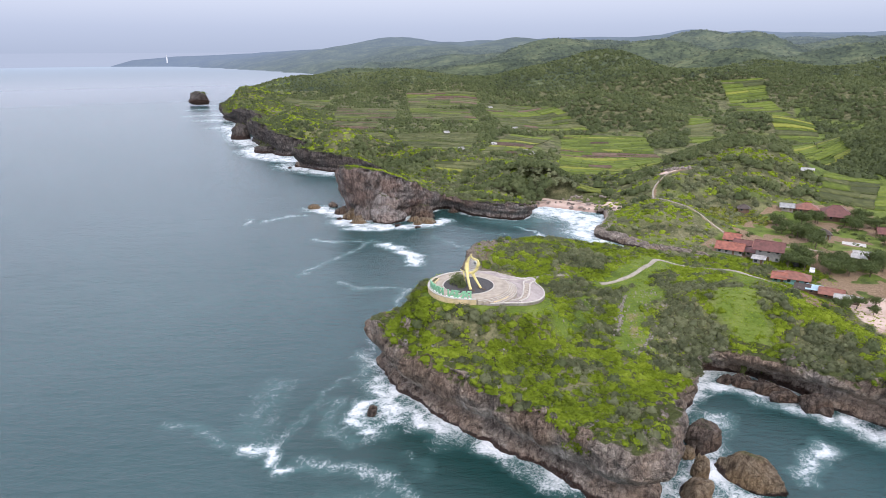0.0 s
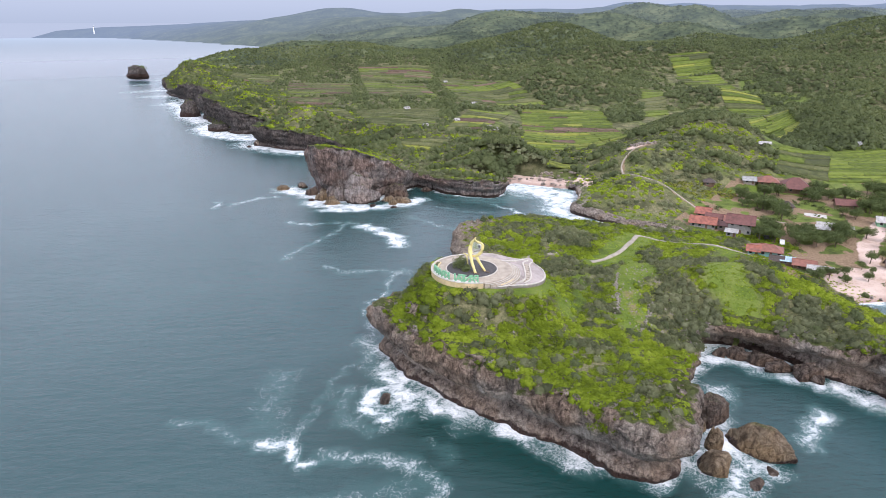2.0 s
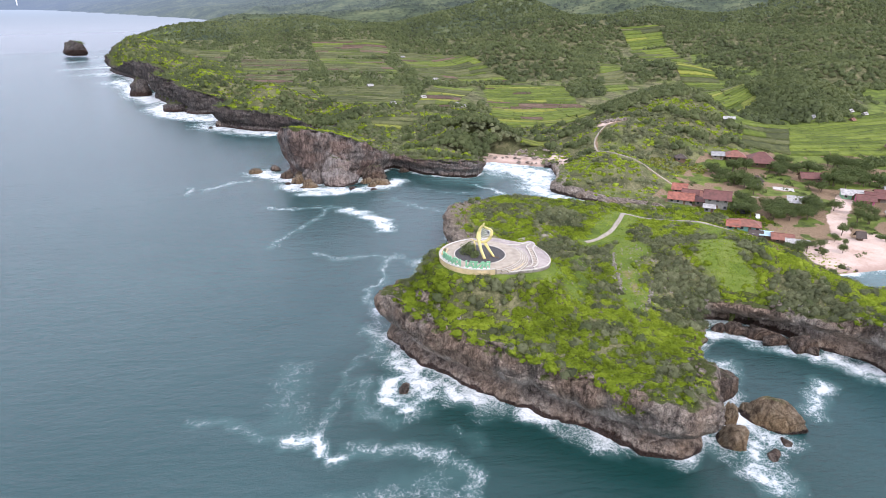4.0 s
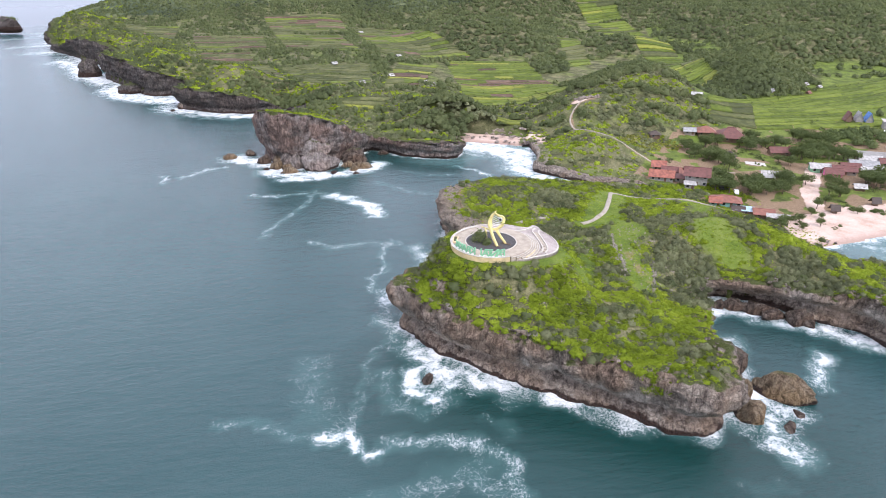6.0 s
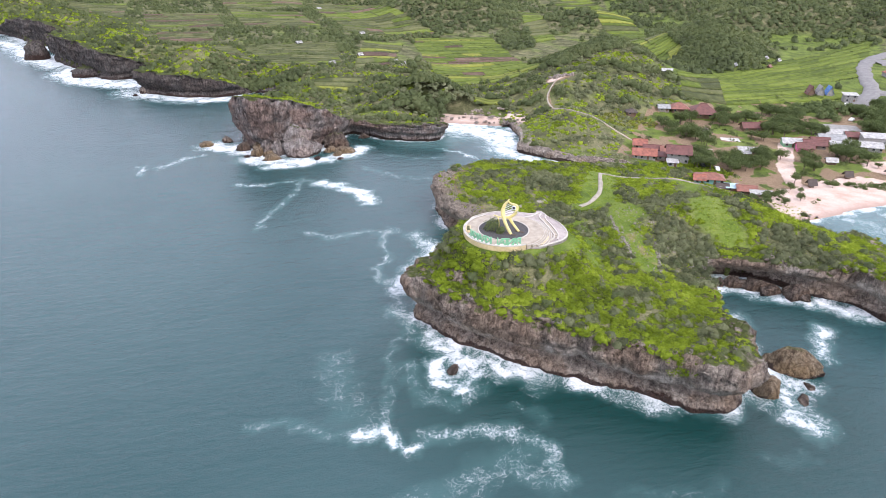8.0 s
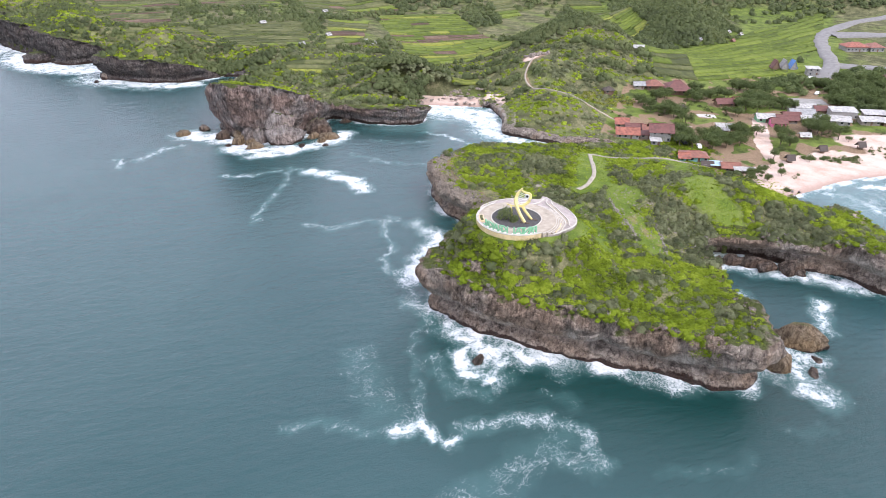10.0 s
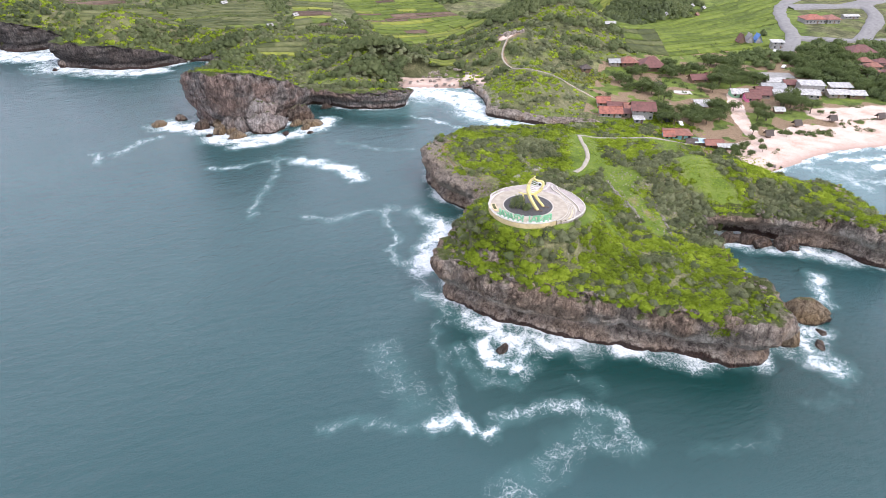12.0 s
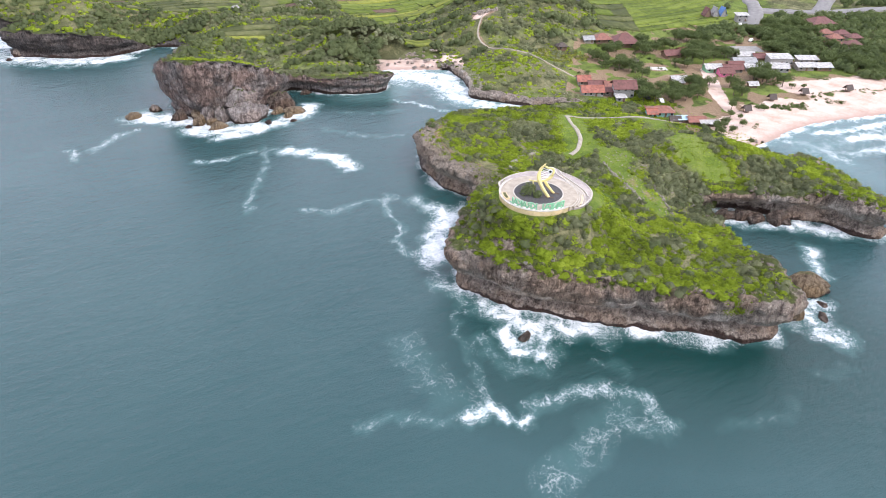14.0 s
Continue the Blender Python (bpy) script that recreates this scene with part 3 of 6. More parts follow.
# drifting streaks of foam: strength, half width, line
STREAKS = [
    (0.55, 2.6, [(-64, 129), (-56, 128), (-51, 123), (-45, 119)]), (1.35, 1.9, [(-45, 119), (-38, 119), (-36, 115), (-33, 111)]),
    (0.75, 3.0, [(-33, 111), (-30, 114), (-21, 113), (-14, 111), (-8, 107), (-7, 101), (-8, 94)]),
    (0.42, 6.5, [(-43, 147), (-43, 138), (-44, 127), (-40, 123)]), (0.5, 6.0, [(-10, 104), (-22, 101), (-28, 99), (-38, 97)]),
    (0.6, 4.0, [(-15, 101), (-11, 94)]), (0.62, 2.6, [(-55, 233), (-51, 242), (-43, 255), (-37, 265), (-33, 280)]),
    (0.72, 2.8, [(-60, 281), (-49, 277), (-39, 279), (-29, 277)]), (1.4, 5.0, [(-26, 272), (-20, 267), (-12, 255), (-11, 246)]),
    (0.62, 2.4, [(-38, 224), (-31, 217), (-20, 218), (-8, 215)]), (0.75, 1.7, [(-10, 218), (-16, 209), (-15.5, 197), (-22, 189), (-21.5, 174), (-20, 164)]), (0.45, 2.2, [(-20, 164), (-23, 153), (-29, 146), (-32, 134), (-36, 123)]),
    (0.85, 2.2, [(-99, 320), (-98, 307)]), (0.75, 3.5, [(-91, 314), (-80, 325), (-73, 326)]), (1.0, 2.0, [(36, 301), (44, 293), (51, 275)]), (1.3, 15.0, [(58, 334), (66, 322), (72, 308), (70, 292)]), (1.25, 9.0, [(66, 288), (70, 274), (82, 262), (96, 252)]),
    (1.05, 3.6, [(83, 119), (77, 114), (73, 109)]), (1.1, 5.5, [(53, 101), (49, 94), (50, 90)]), (0.42, 2.4, [(-7, 117), (-4, 111), (-3, 115)]),
    (0.32, 3.0, [(2, 88), (11, 84), (17, 82), (20, 84)]), (0.3, 2.5, [(32, 86), (42, 83)]),
    (1.0, 4.5, [(-3, 210), (-2, 202), (3, 196), (8, 197)]), (1.15, 6.0, [(-17, 149), (-13, 139), (-5, 131), (1, 125)]), (0.9, 4.0, [(-22, 165), (-20, 156)]), (1.45, 6.0, [(-17, 176), (-9, 186), (0, 195)]), (1.2, 5.0, [(-12, 172), (-2, 184), (6, 196)]),
    (1.5, 2.2, [(-21.5, 133), (-20.5, 128.5), (-16, 127), (-12, 130), (-12, 135), (-16, 138.5), (-20.5, 137), (-21.5, 133)]), (1.1, 5.0, [(-18, 130), (-14, 134)]), (0.6, 3.5, [(-26, 139), (-27, 128), (-20, 122), (-12, 126)]), (1.15, 6.0, [(46, 103), (52, 112), (58, 102), (55, 113), (56, 122), (63, 130)]),
    (1.25, 5.0, [(66, 146), (74, 145), (82, 138), (92, 129), (100, 118)]), (1.5, 8.0, [(-53, 326), (-62, 336), (-70, 341)]), (1.5, 8.0, [(-52, 314), (-42, 306), (-27, 303)]), (1.5, 6.0, [(-18, 303), (-6, 306), (1, 314)]), (1.2, 8.0, [(-56, 333), (-66, 344)]), (1.1, 6.0, [(-45, 300), (-34, 298), (-10, 303)]),
    (0.45, 3.0, [(20, 262), (8, 268), (-4, 285)]), (0.4, 3.0, [(10, 300), (22, 290), (34, 288)]),
    (1.6, 15.0, [(-106, 505), (-124, 508), (-150, 528), (-170, 565)]), (1.5, 9.0, [(-106, 470), (-90, 454), (-72, 444), (-58, 442)]), (1.3, 14.0, [(-184, 600), (-206, 640), (-222, 690), (-262, 770)]), (0.9, 14.0, [(-180, 590), (-210, 650), (-240, 720)]),
    (1.5, 3.2, [(168, 171), (181, 166), (194, 162), (209, 160)]), (1.6, 4.2, [(188, 152), (204, 149), (222, 141)]), (1.5, 4.0, [(176, 158), (190, 155)]), (1.4, 3.0, [(214, 156), (232, 150), (256, 140)]), (0.95, 4.5, [(153, 171), (157, 161), (154, 148)]), (1.1, 4.5, [(163, 150), (178, 146), (196, 140)]),
    (1.1, 2.6, [(147, 176), (163, 176), (182, 175), (217, 165), (270, 144)]), (0.7, 9.0, [(152, 160), (185, 158), (230, 148)]), (0.9, 5.0, [(200, 150), (240, 140)]),
    (0.9, 12.0, [(-380, 1060), (-350, 1062)]), (0.8, 10.0, [(-300, 800), (-340, 880), (-370, 990)]), (1.2, 40.0, [(-420, 2400), (-740, 2930), (-1120, 3490), (-1600, 4140)]),
]
for power, half, line in STREAKS:
    wob = waves2(SX, SY, 9, 5, 3)
    FOAM = np.maximum(FOAM, 0.86 * power * stroke(SX + 1.3 * wob, SY + 1.3 * np.roll(wob, 7), line, half * 1.2, 0.8))
FOAM = np.minimum(FOAM, 0.92)
SHOAL = smooth(40, 3, off) * smooth(128, 150, SX) * 0.3 + 0.4 * smooth(20, 4, off) * smooth(70, 40, np.hypot(SX - 72, SY - 315))
# deep water off the cliffs, plus their dark reflection put into the colour
DEPTH_REFLECT = 0.95 * stroke(SX, SY, [(-14, 128), (12, 106), (34, 92), (48, 94)], 34, 0.7) + 0.55 * stroke(SX, SY, [(70, 132), (85, 128)], 18, 0.7)
DEPTH_REFLECT = DEPTH_REFLECT + 0.75 * stroke(SX, SY, [(4, 318), (22, 308), (36, 304)], 16, 0.7) + 0.5 * stroke(SX, SY, [(-12, 170), (2, 180), (2, 200)], 12, 0.7)
sea_v, sea_f = np.stack([SX, SY, 0 * SX], -1).reshape(-1, 3), grid_faces(len(sx), len(sy))
outer = np.hypot(*sea_v[sea_f].mean(1)[:, :2].T) > 1250
sea_tags = [("foam", FOAM), ("shoal", np.clip(SHOAL, 0, 1)), ("depth", np.clip(DEPTH_REFLECT, 0, 1))]
sea = new("sea", mesh_of("sea", sea_v, sea_f[~outer], M_SEA, attrs=sea_tags))
tagged(sea, "grey-green sea with white foam round the rocks", "sea", kind="structure")


# the sea and its rim kilometres out, with moist-air haze painted on as emission
HAZE_GLOW = (0.295, 0.335, 0.415)
n = Nodes("painted_haze_far_sea")
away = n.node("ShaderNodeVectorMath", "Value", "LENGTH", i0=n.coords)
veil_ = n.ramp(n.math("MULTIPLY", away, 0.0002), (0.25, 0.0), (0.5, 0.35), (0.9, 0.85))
n.put(n.bsdf.inputs["Emission Color"], HAZE_GLOW)
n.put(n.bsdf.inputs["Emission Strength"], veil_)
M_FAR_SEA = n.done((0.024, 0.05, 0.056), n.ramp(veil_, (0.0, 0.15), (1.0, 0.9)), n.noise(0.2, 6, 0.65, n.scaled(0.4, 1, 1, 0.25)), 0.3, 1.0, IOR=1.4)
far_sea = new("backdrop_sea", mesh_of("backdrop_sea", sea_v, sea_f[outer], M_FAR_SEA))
tagged(far_sea, "sea towards the horizon with pale haze painted in", "sea", kind="structure")
# upright glowing strip added to stand in for haze and hide the sea's edge
n = Nodes("glowing_haze_strip")
n.put(n.bsdf.inputs["Emission Color"], HAZE_GLOW)
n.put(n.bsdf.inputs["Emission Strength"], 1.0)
M_HAZE_GLOW = n.done((0.02, 0.02, 0.02), 1.0, Specular_IOR_Level=0.0)
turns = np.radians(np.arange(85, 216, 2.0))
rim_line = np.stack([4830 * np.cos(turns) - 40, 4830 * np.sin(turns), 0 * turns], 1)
haze = new("backdrop_haze", mesh_of("backdrop_haze", np.concatenate([rim_line + (0, 0, -3), rim_line + (0, 0, 84)]), grid_faces(len(turns), 2), M_HAZE_GLOW))
tagged(haze, "glowing strip standing in for pale haze at the sea rim", "haze", kind="structure")


# ---------------------------------------------------------------- cliffs
SIDE = -1.0  # the sea lies to the right hand along the plan


def resampled(pts, step, rough, seed):
    """A wavy fine line through the plan's points, with rim heights."""
    p = np.array(pts, float)
    fine = []
    for i in range(len(p) - 1):
        a, b, c, d = p[max(i - 1, 0)], p[i], p[i + 1], p[min(i + 2, len(p) - 1)]
        n = max(2, int(np.hypot(*(c - b)[:2]) / step))
        for t in np.arange(n) / n:
            fine.append(0.5 * (2 * b + (c - a) * t + (2 * a - 5 * b + 4 * c - d) * t**2 + (3 * b - a - 3 * c + d) * t**3))
    fine.append(p[-1])
    f = np.array(fine)
    f[:, 2] = np.maximum(f[:, 2], 0.2)
    return f


CREVICES = [(10, 121.5, 1.3, 2.6), (-9, 141, 1.2, 1.2), (27, 105, 1.0, 1.2), (-38, 319, 1.5, 2.2), (-20, 321, 1.6, 2.0), (58, 131, 1.2, 1.5), (85, 142, 1.2, 1.2), (11, 199, 1.5, 2.0)]


def pit_warp(x, y, z):
    return noise.noise((x * 0.3, y * 0.3, z * 0.3))


CAVE = [(64, 148), (70, 151), (78, 148.5), (88, 140)]
LEDGE = [(20, 240), (13, 232), (9, 222), (9, 212), (13, 203)]


def cliff(name, label, pts, step, seed, material, rough=1.0, notch=1.6, lean=0.0, cap=0.0, inland=(0.8, 2.0, 3.4, 5.0, 7.0)):
    f = resampled(pts, step, rough, seed)
    n = len(f)
    tan = np.gradient(f[:, :2], axis=0)
    k = max(3, int(5 / step)) | 1
    pad = np.pad(tan, ((k // 2, k // 2), (0, 0)), "edge")
    tan = np.stack([np.convolve(pad[:, i], np.ones(k) / k, "valid") for i in (0, 1)], 1)
    tan /= np.linalg.norm(tan, axis=1)[:, None]
    out = np.stack([-tan[:, 1], tan[:, 0]], 1) * SIDE
    levels = 34
    hollow = stroke(f[:, 0], f[:, 1], CAVE, 6, 0.7)
    rows = [[] for _ in range(levels)]
    edge = []
    for i in range(n):
        x, y, rim0 = f[i]
        s = min(1.0, rim0 / 8)
        rim = rim0 + s * rough * (0.9 * noise.fractal((x * 0.12, y * 0.12, seed), 0.6, 2.0, 4) + 0.35 * noise.noise((x * 0.7, y * 0.7, seed)))
        gap = sum(d * math.exp(-((x - cx) ** 2 + (y - cy) ** 2) / (w * w)) for cx, cy, w, d in CREVICES)
        for j in range(levels):
            v = j / (levels - 1)
            zz = -2.5 + v * (rim + 2.5)
            big = noise.fractal((x * 0.055 + seed, y * 0.055, zz * 0.03), 0.7, 2.1, 4)
            ribs = 0.9 - 2.6 * abs(noise.fractal((x * 0.2, y * 0.2 + seed, zz * 0.13), 0.6, 2.1, 4))
            near_, _pts = noise.voronoi((x * 0.22 + 0.5 * pit_warp(x, y, zz), y * 0.22, zz * 0.2 + seed))
            facet = min(1.0, 2.2 * (near_[1] - near_[0])) - 0.6 * near_[0]
            near_, _pts = noise.voronoi((x * 0.6, y * 0.6 + seed, zz * 0.5))
            facet += 0.35 * (min(1.0, 2.2 * (near_[1] - near_[0])) - 0.5 * near_[0])
            crack = max(0.0, 1 - abs(noise.noise((x * 0.13 + seed, y * 0.13, zz * 0.07))) / 0.07)
            pit = noise.fractal((x * 0.55 + 9, y * 0.55, zz * 0.5 + seed), 0.5, 2.0, 4)
            ledge = noise.noise((x * 0.04, y * 0.04, zz * 0.55 + 4))
            low = 0.4 + 0.6 * min(1.0, max(0.0, zz - 4.5) / 4)
            fluted = noise.fractal((x * 0.34, y * 0.34 + seed, zz * 0.05), 0.6, 2.0, 3) * min(1.0, max(0.0, zz - 5) / 4)
            o = s * rough * low * (2.3 * big + 0.35 * ribs + 0.4 * pit + 0.7 * facet + 0.5 * ledge + 0.7 * fluted - 1.1 * crack)
            shelf = noise.noise((x * 0.07 + 3, y * 0.07, seed))
            foot = 2.1 + 0.9 * shelf
            cut = 1 / (1 + math.exp((zz - foot) * 2.4))
            o += s * (-0.62 * notch * math.exp(-(((zz - foot - 1.1) / 1.3) ** 2)) + cut * notch * (0.12 + 0.7 * min(0.0, shelf)))
            o -= s * 0.5 * notch * math.exp(-(((zz - 4.6) / 2.3) ** 2)) + hollow[i] * 3.0 / (1 + math.exp((zz - 2.9) * 2.4))
            o += s * 0.9 * math.sin(min(1, max(0, zz) / rim) * 2.6) + lean * max(0, zz) / rim * s - gap * (0.4 + 0.6 * v)
            o -= 1.5 * s * (max(0, v - 0.84) / 0.16) ** 1.5
            if cap:
                o += cap * s * math.exp(-((v - 0.9) / 0.07) ** 2)
            rows[j].append((x + out[i, 0] * o, y + out[i, 1] * o, zz - (2.0 if rim0 < 1.6 else 0.0) + 0.6 * s * pit * (0.2 < v < 0.97)))
        edge.append((lean * s + 0.5 * s, rim if rim0 >= 1.6 else -2.0))
    edge = np.array(edge)
    for m, d in enumerate(inland):
        q = f[:, :2] + out * (edge[:, 0] - d - 0.9)[:, None]
        z = land(q[:, 0], q[:, 1])
        bump = np.array([noise.fractal((x * 0.4, y * 0.4, seed), 0.6, 2.0, 4) for x, y in q])
        w = max(0.0, 1 - d / 7)
        rows.append(np.stack([q[:, 0], q[:, 1], np.where(edge[:, 1] < 0, -2.0, z * (1 - 0.7 * w) + edge[:, 1] * 0.7 * w + 1.1 * bump * (d < 4.5) + 0.04 - 0.1 * max(0.0, d - 4))], 1))
    v = np.array([np.asarray(r, float) for r in rows]).reshape(-1, 3)
    bare = stroke(v[:, 0], v[:, 1], LEDGE, 11, 0.6) * smooth(3, 6, v[:, 2])
    ob = new(name, mesh_of(name, v, grid_faces(n, len(rows)), material, False, [("bare", bare)]))
    return tagged(ob, label, "cliff", kind="structure")


cliff("cliff_coast", "dark undercut limestone sea cliffs along the coast", COAST[6:], 2.4, 3.0, M_ROCK_DARK, 1.6, 3.0, 2.5)
cliff("cliff_headland", "steep reddish-brown limestone headland with rockfall", COAST[-3:] + HEADLAND, 0.9, 11.0, M_ROCK_RED, 1.2, 1.6, 4.2)
cliff("cliff_cape", "low limestone ledge below a grassy cape", HEADLAND[-1:] + CAPE + PROMONTORY[:1], 1.2, 17.0, M_ROCK, 0.8, 0.6)
cliff("cliff_promontory", "weathered grey limestone cliff round the green promontory", PROMONTORY, 0.7, 23.0, M_ROCK, 1.05, 3.2, 1.4)


# ---------------------------------------------------------------- building tools
def part(name, bm, material, parent=None, label="", shade=False):
    """Links a bmesh (or a mesh) as one object, under a thing or a part."""
    if isinstance(bm, bmesh.types.BMesh):
        me = bpy.data.meshes.new(name)
        bm.to_mesh(me)
        bm.free()
    else:
        me = bm
    if material is not None and not me.materials:
        me.materials.append(material)
    if shade:
        me.polygons.foreach_set("use_smooth", np.ones(len(me.polygons), bool))
    ob = new(name, me)
    if parent is not None:
        ob.parent = parent
    return tagged(ob, label)


def thing(name, place, label, category, group="", turn=0.0, kind=""):
    ob = new(name)
    ob.empty_display_size = 0.5
    ob.matrix_basis = pose(*place, 0, 0, turn)
    return tagged(ob, label, category, group, kind)


def box(bm, x0, x1, y0, y1, z0, z1):
    v = [bm.verts.new(p) for p in ((x0, y0, z0), (x1, y0, z0), (x1, y1, z0), (x0, y1, z0), (x0, y0, z1), (x1, y0, z1), (x1, y1, z1), (x0, y1, z1))]
    for f in ((3, 2, 1, 0), (4, 5, 6, 7), (0, 1, 5, 4), (1, 2, 6, 5), (2, 3, 7, 6), (3, 0, 4, 7)):
        bm.faces.new([v[i] for i in f])
    return v


def boxed(*spans, bevel=0.0):
    bm = bmesh.new()
    for s in spans:
        box(bm, *s)
    if bevel:
        bmesh.ops.bevel(bm, geom=bm.edges[:], offset=bevel, segments=1, affect="EDGES")
    return bm


def solid(outline, z0, z1):
    """A prism over a flat outline."""
    bm = bmesh.new()
    lo, hi = [bm.verts.new((x, y, z0)) for x, y in outline], [bm.verts.new((x, y, z1)) for x, y in outline]
    bm.faces.new(hi)
    bm.faces.new(lo[::-1])
    n = len(outline)
    for i in range(n):
        j = (i + 1) % n
        bm.faces.new((lo[i], lo[j], hi[j], hi[i]))
    bmesh.ops.recalc_face_normals(bm, faces=bm.faces[:])
    return bm


def ring(r0, r1, z0, z1, a0=0.0, a1=360.0, n=64):
    """A ring, or a piece of one, of rectangular section."""
    bm, full = bmesh.new(), a1 - a0 >= 359.9
    cols = []
    for i in range(n if full else n + 1):
        a = radians(a0 + (a1 - a0) * i / n)
        c, s = math.cos(a), math.sin(a)
        cols.append([bm.verts.new((r * c, r * s, z)) for r, z in ((r0, z0), (r1, z0), (r1, z1), (r0, z1))])
    for i in range(len(cols) - (0 if full else 1)):
        p, q = cols[i], cols[(i + 1) % len(cols)]
        for k in range(4):
            bm.faces.new((p[k], q[k], q[(k + 1) % 4], p[(k + 1) % 4]))
    if not full:
        bm.faces.new(cols[0])
        bm.faces.new(cols[-1][::-1])
    bmesh.ops.recalc_face_normals(bm, faces=bm.faces[:])
    return bm


def swept(points, widths, sides=8, flat=1.0):
    """A tube through points with a radius at each; flat squeezes it across."""
    bm = bmesh.new()
    pts = [Vector(p) for p in points]
    rings = []
    for i, p in enumerate(pts):
        d = (pts[min(i + 1, len(pts) - 1)] - pts[max(i - 1, 0)]).normalized()
        a = d.cross(Vector((0, 0, 1)) if abs(d.z) < 0.95 else Vector((1, 0, 0))).normalized()
        b = d.cross(a)
        rings.append([bm.verts.new(p + widths[i] * (math.cos(t) * a * flat + math.sin(t) * b)) for t in np.arange(sides) * 2 * math.pi / sides])
    for p, q in zip(rings, rings[1:]):
        for k in range(sides):
            bm.faces.new((p[k], p[(k + 1) % sides], q[(k + 1) % sides], q[k]))
    bm.faces.new(rings[0][::-1])
    bm.faces.new(rings[-1])
    bmesh.ops.recalc_face_normals(bm, faces=bm.faces[:])
    return bm


def spline(pts, n):
    p = np.array(pts, float)
    out = []
    for i in range(len(p) - 1):
        a, b, c, d = p[max(i - 1, 0)], p[i], p[i + 1], p[min(i + 2, len(p) - 1)]
        for t in np.arange(n) / n:
            out.append(0.5 * (2 * b + (c - a) * t + (2 * a - 5 * b + 4 * c - d) * t**2 + (3 * b - a - 3 * c + d) * t**3))
    return out + [p[-1]]


def ground_at(x, y):
    return float(land(np.array([float(x)]), np.array([float(y)]))[0])


# ---------------------------------------------------------------- leaves
def leaf_cloud(name, centres, radii, per, size, material, seed, flat=0.75, low=-0.15, core=None):
    """Many small leaf sprays round the given centres, as one mesh."""
    rng = np.random.RandomState(seed)
    c, r = np.repeat(centres, per, 0), np.repeat(radii, per)
    n = len(c)
    zz = rng.uniform(low, 1, n)
    a = rng.uniform(0, 2 * np.pi, n)
    q = np.sqrt(np.clip(1 - zz * zz, 0, 1))
    d = np.stack([q * np.cos(a), q * np.sin(a), zz], 1)
    lump = 1 + 0.28 * np.sin(3 * a + c[:, 0] * 7) * np.sin(2.3 * zz * 3 + c[:, 1] * 5)
    p = c + d * (r * rng.uniform(0.62 if core is None else 0.78, 1.05, n) * lump)[:, None] * (1, 1, flat)
    nrm = d + rng.normal(0, 0.36, (n, 3)) + (0, 0, 0.3)
    nrm /= np.linalg.norm(nrm, axis=1)[:, None]
    t = np.cross(nrm, rng.normal(0, 1, (n, 3)))
    t /= np.linalg.norm(t, axis=1)[:, None] + 1e-9
    b = np.cross(nrm, t)
    s = (size * rng.uniform(0.6, 1.4, n))[:, None] if np.ndim(size) == 0 else (np.repeat(size, per) * rng.uniform(0.6, 1.4, n))[:, None]
    bend = nrm * s * 0.25
    quad = np.stack([p - t * s - bend, p + b * s * 0.62, p + t * s - bend, p - b * s * 0.62], 1)
    v, f = quad.reshape(-1, 3), np.arange(4 * n).reshape(n, 4)
    if core:
        # a lumpy dome of twigs and inner leaves under the outer sprays of each bush
        rings, seg = core
        up = np.linspace(-0.25, 1.45, rings + 1)[:, None]
        turn = np.arange(seg)[None] * 2 * np.pi / seg
        dome = np.stack([np.cos(up) * np.cos(turn), np.cos(up) * np.sin(turn), np.sin(up) + 0 * turn], -1).reshape(-1, 3)
        m = len(centres)
        bulge = rng.uniform(0.4, 0.98, (m, len(dome)))
        body = centres[:, None] + dome[None] * (radii[:, None] * bulge)[..., None] * (1, 1, flat)
        i = np.arange(rings * seg).reshape(rings, seg)
        j = np.roll(i, -1, 1)
        one = np.stack([i, j, j + seg, i + seg], -1).reshape(-1, 4)
        f = np.concatenate([f, (len(v) + (np.arange(m) * len(dome))[:, None, None] + one[None]).reshape(-1, 4)])
        v = np.concatenate([v, body.reshape(-1, 3)])
    return mesh_of(name, v, f, material, bool(core))


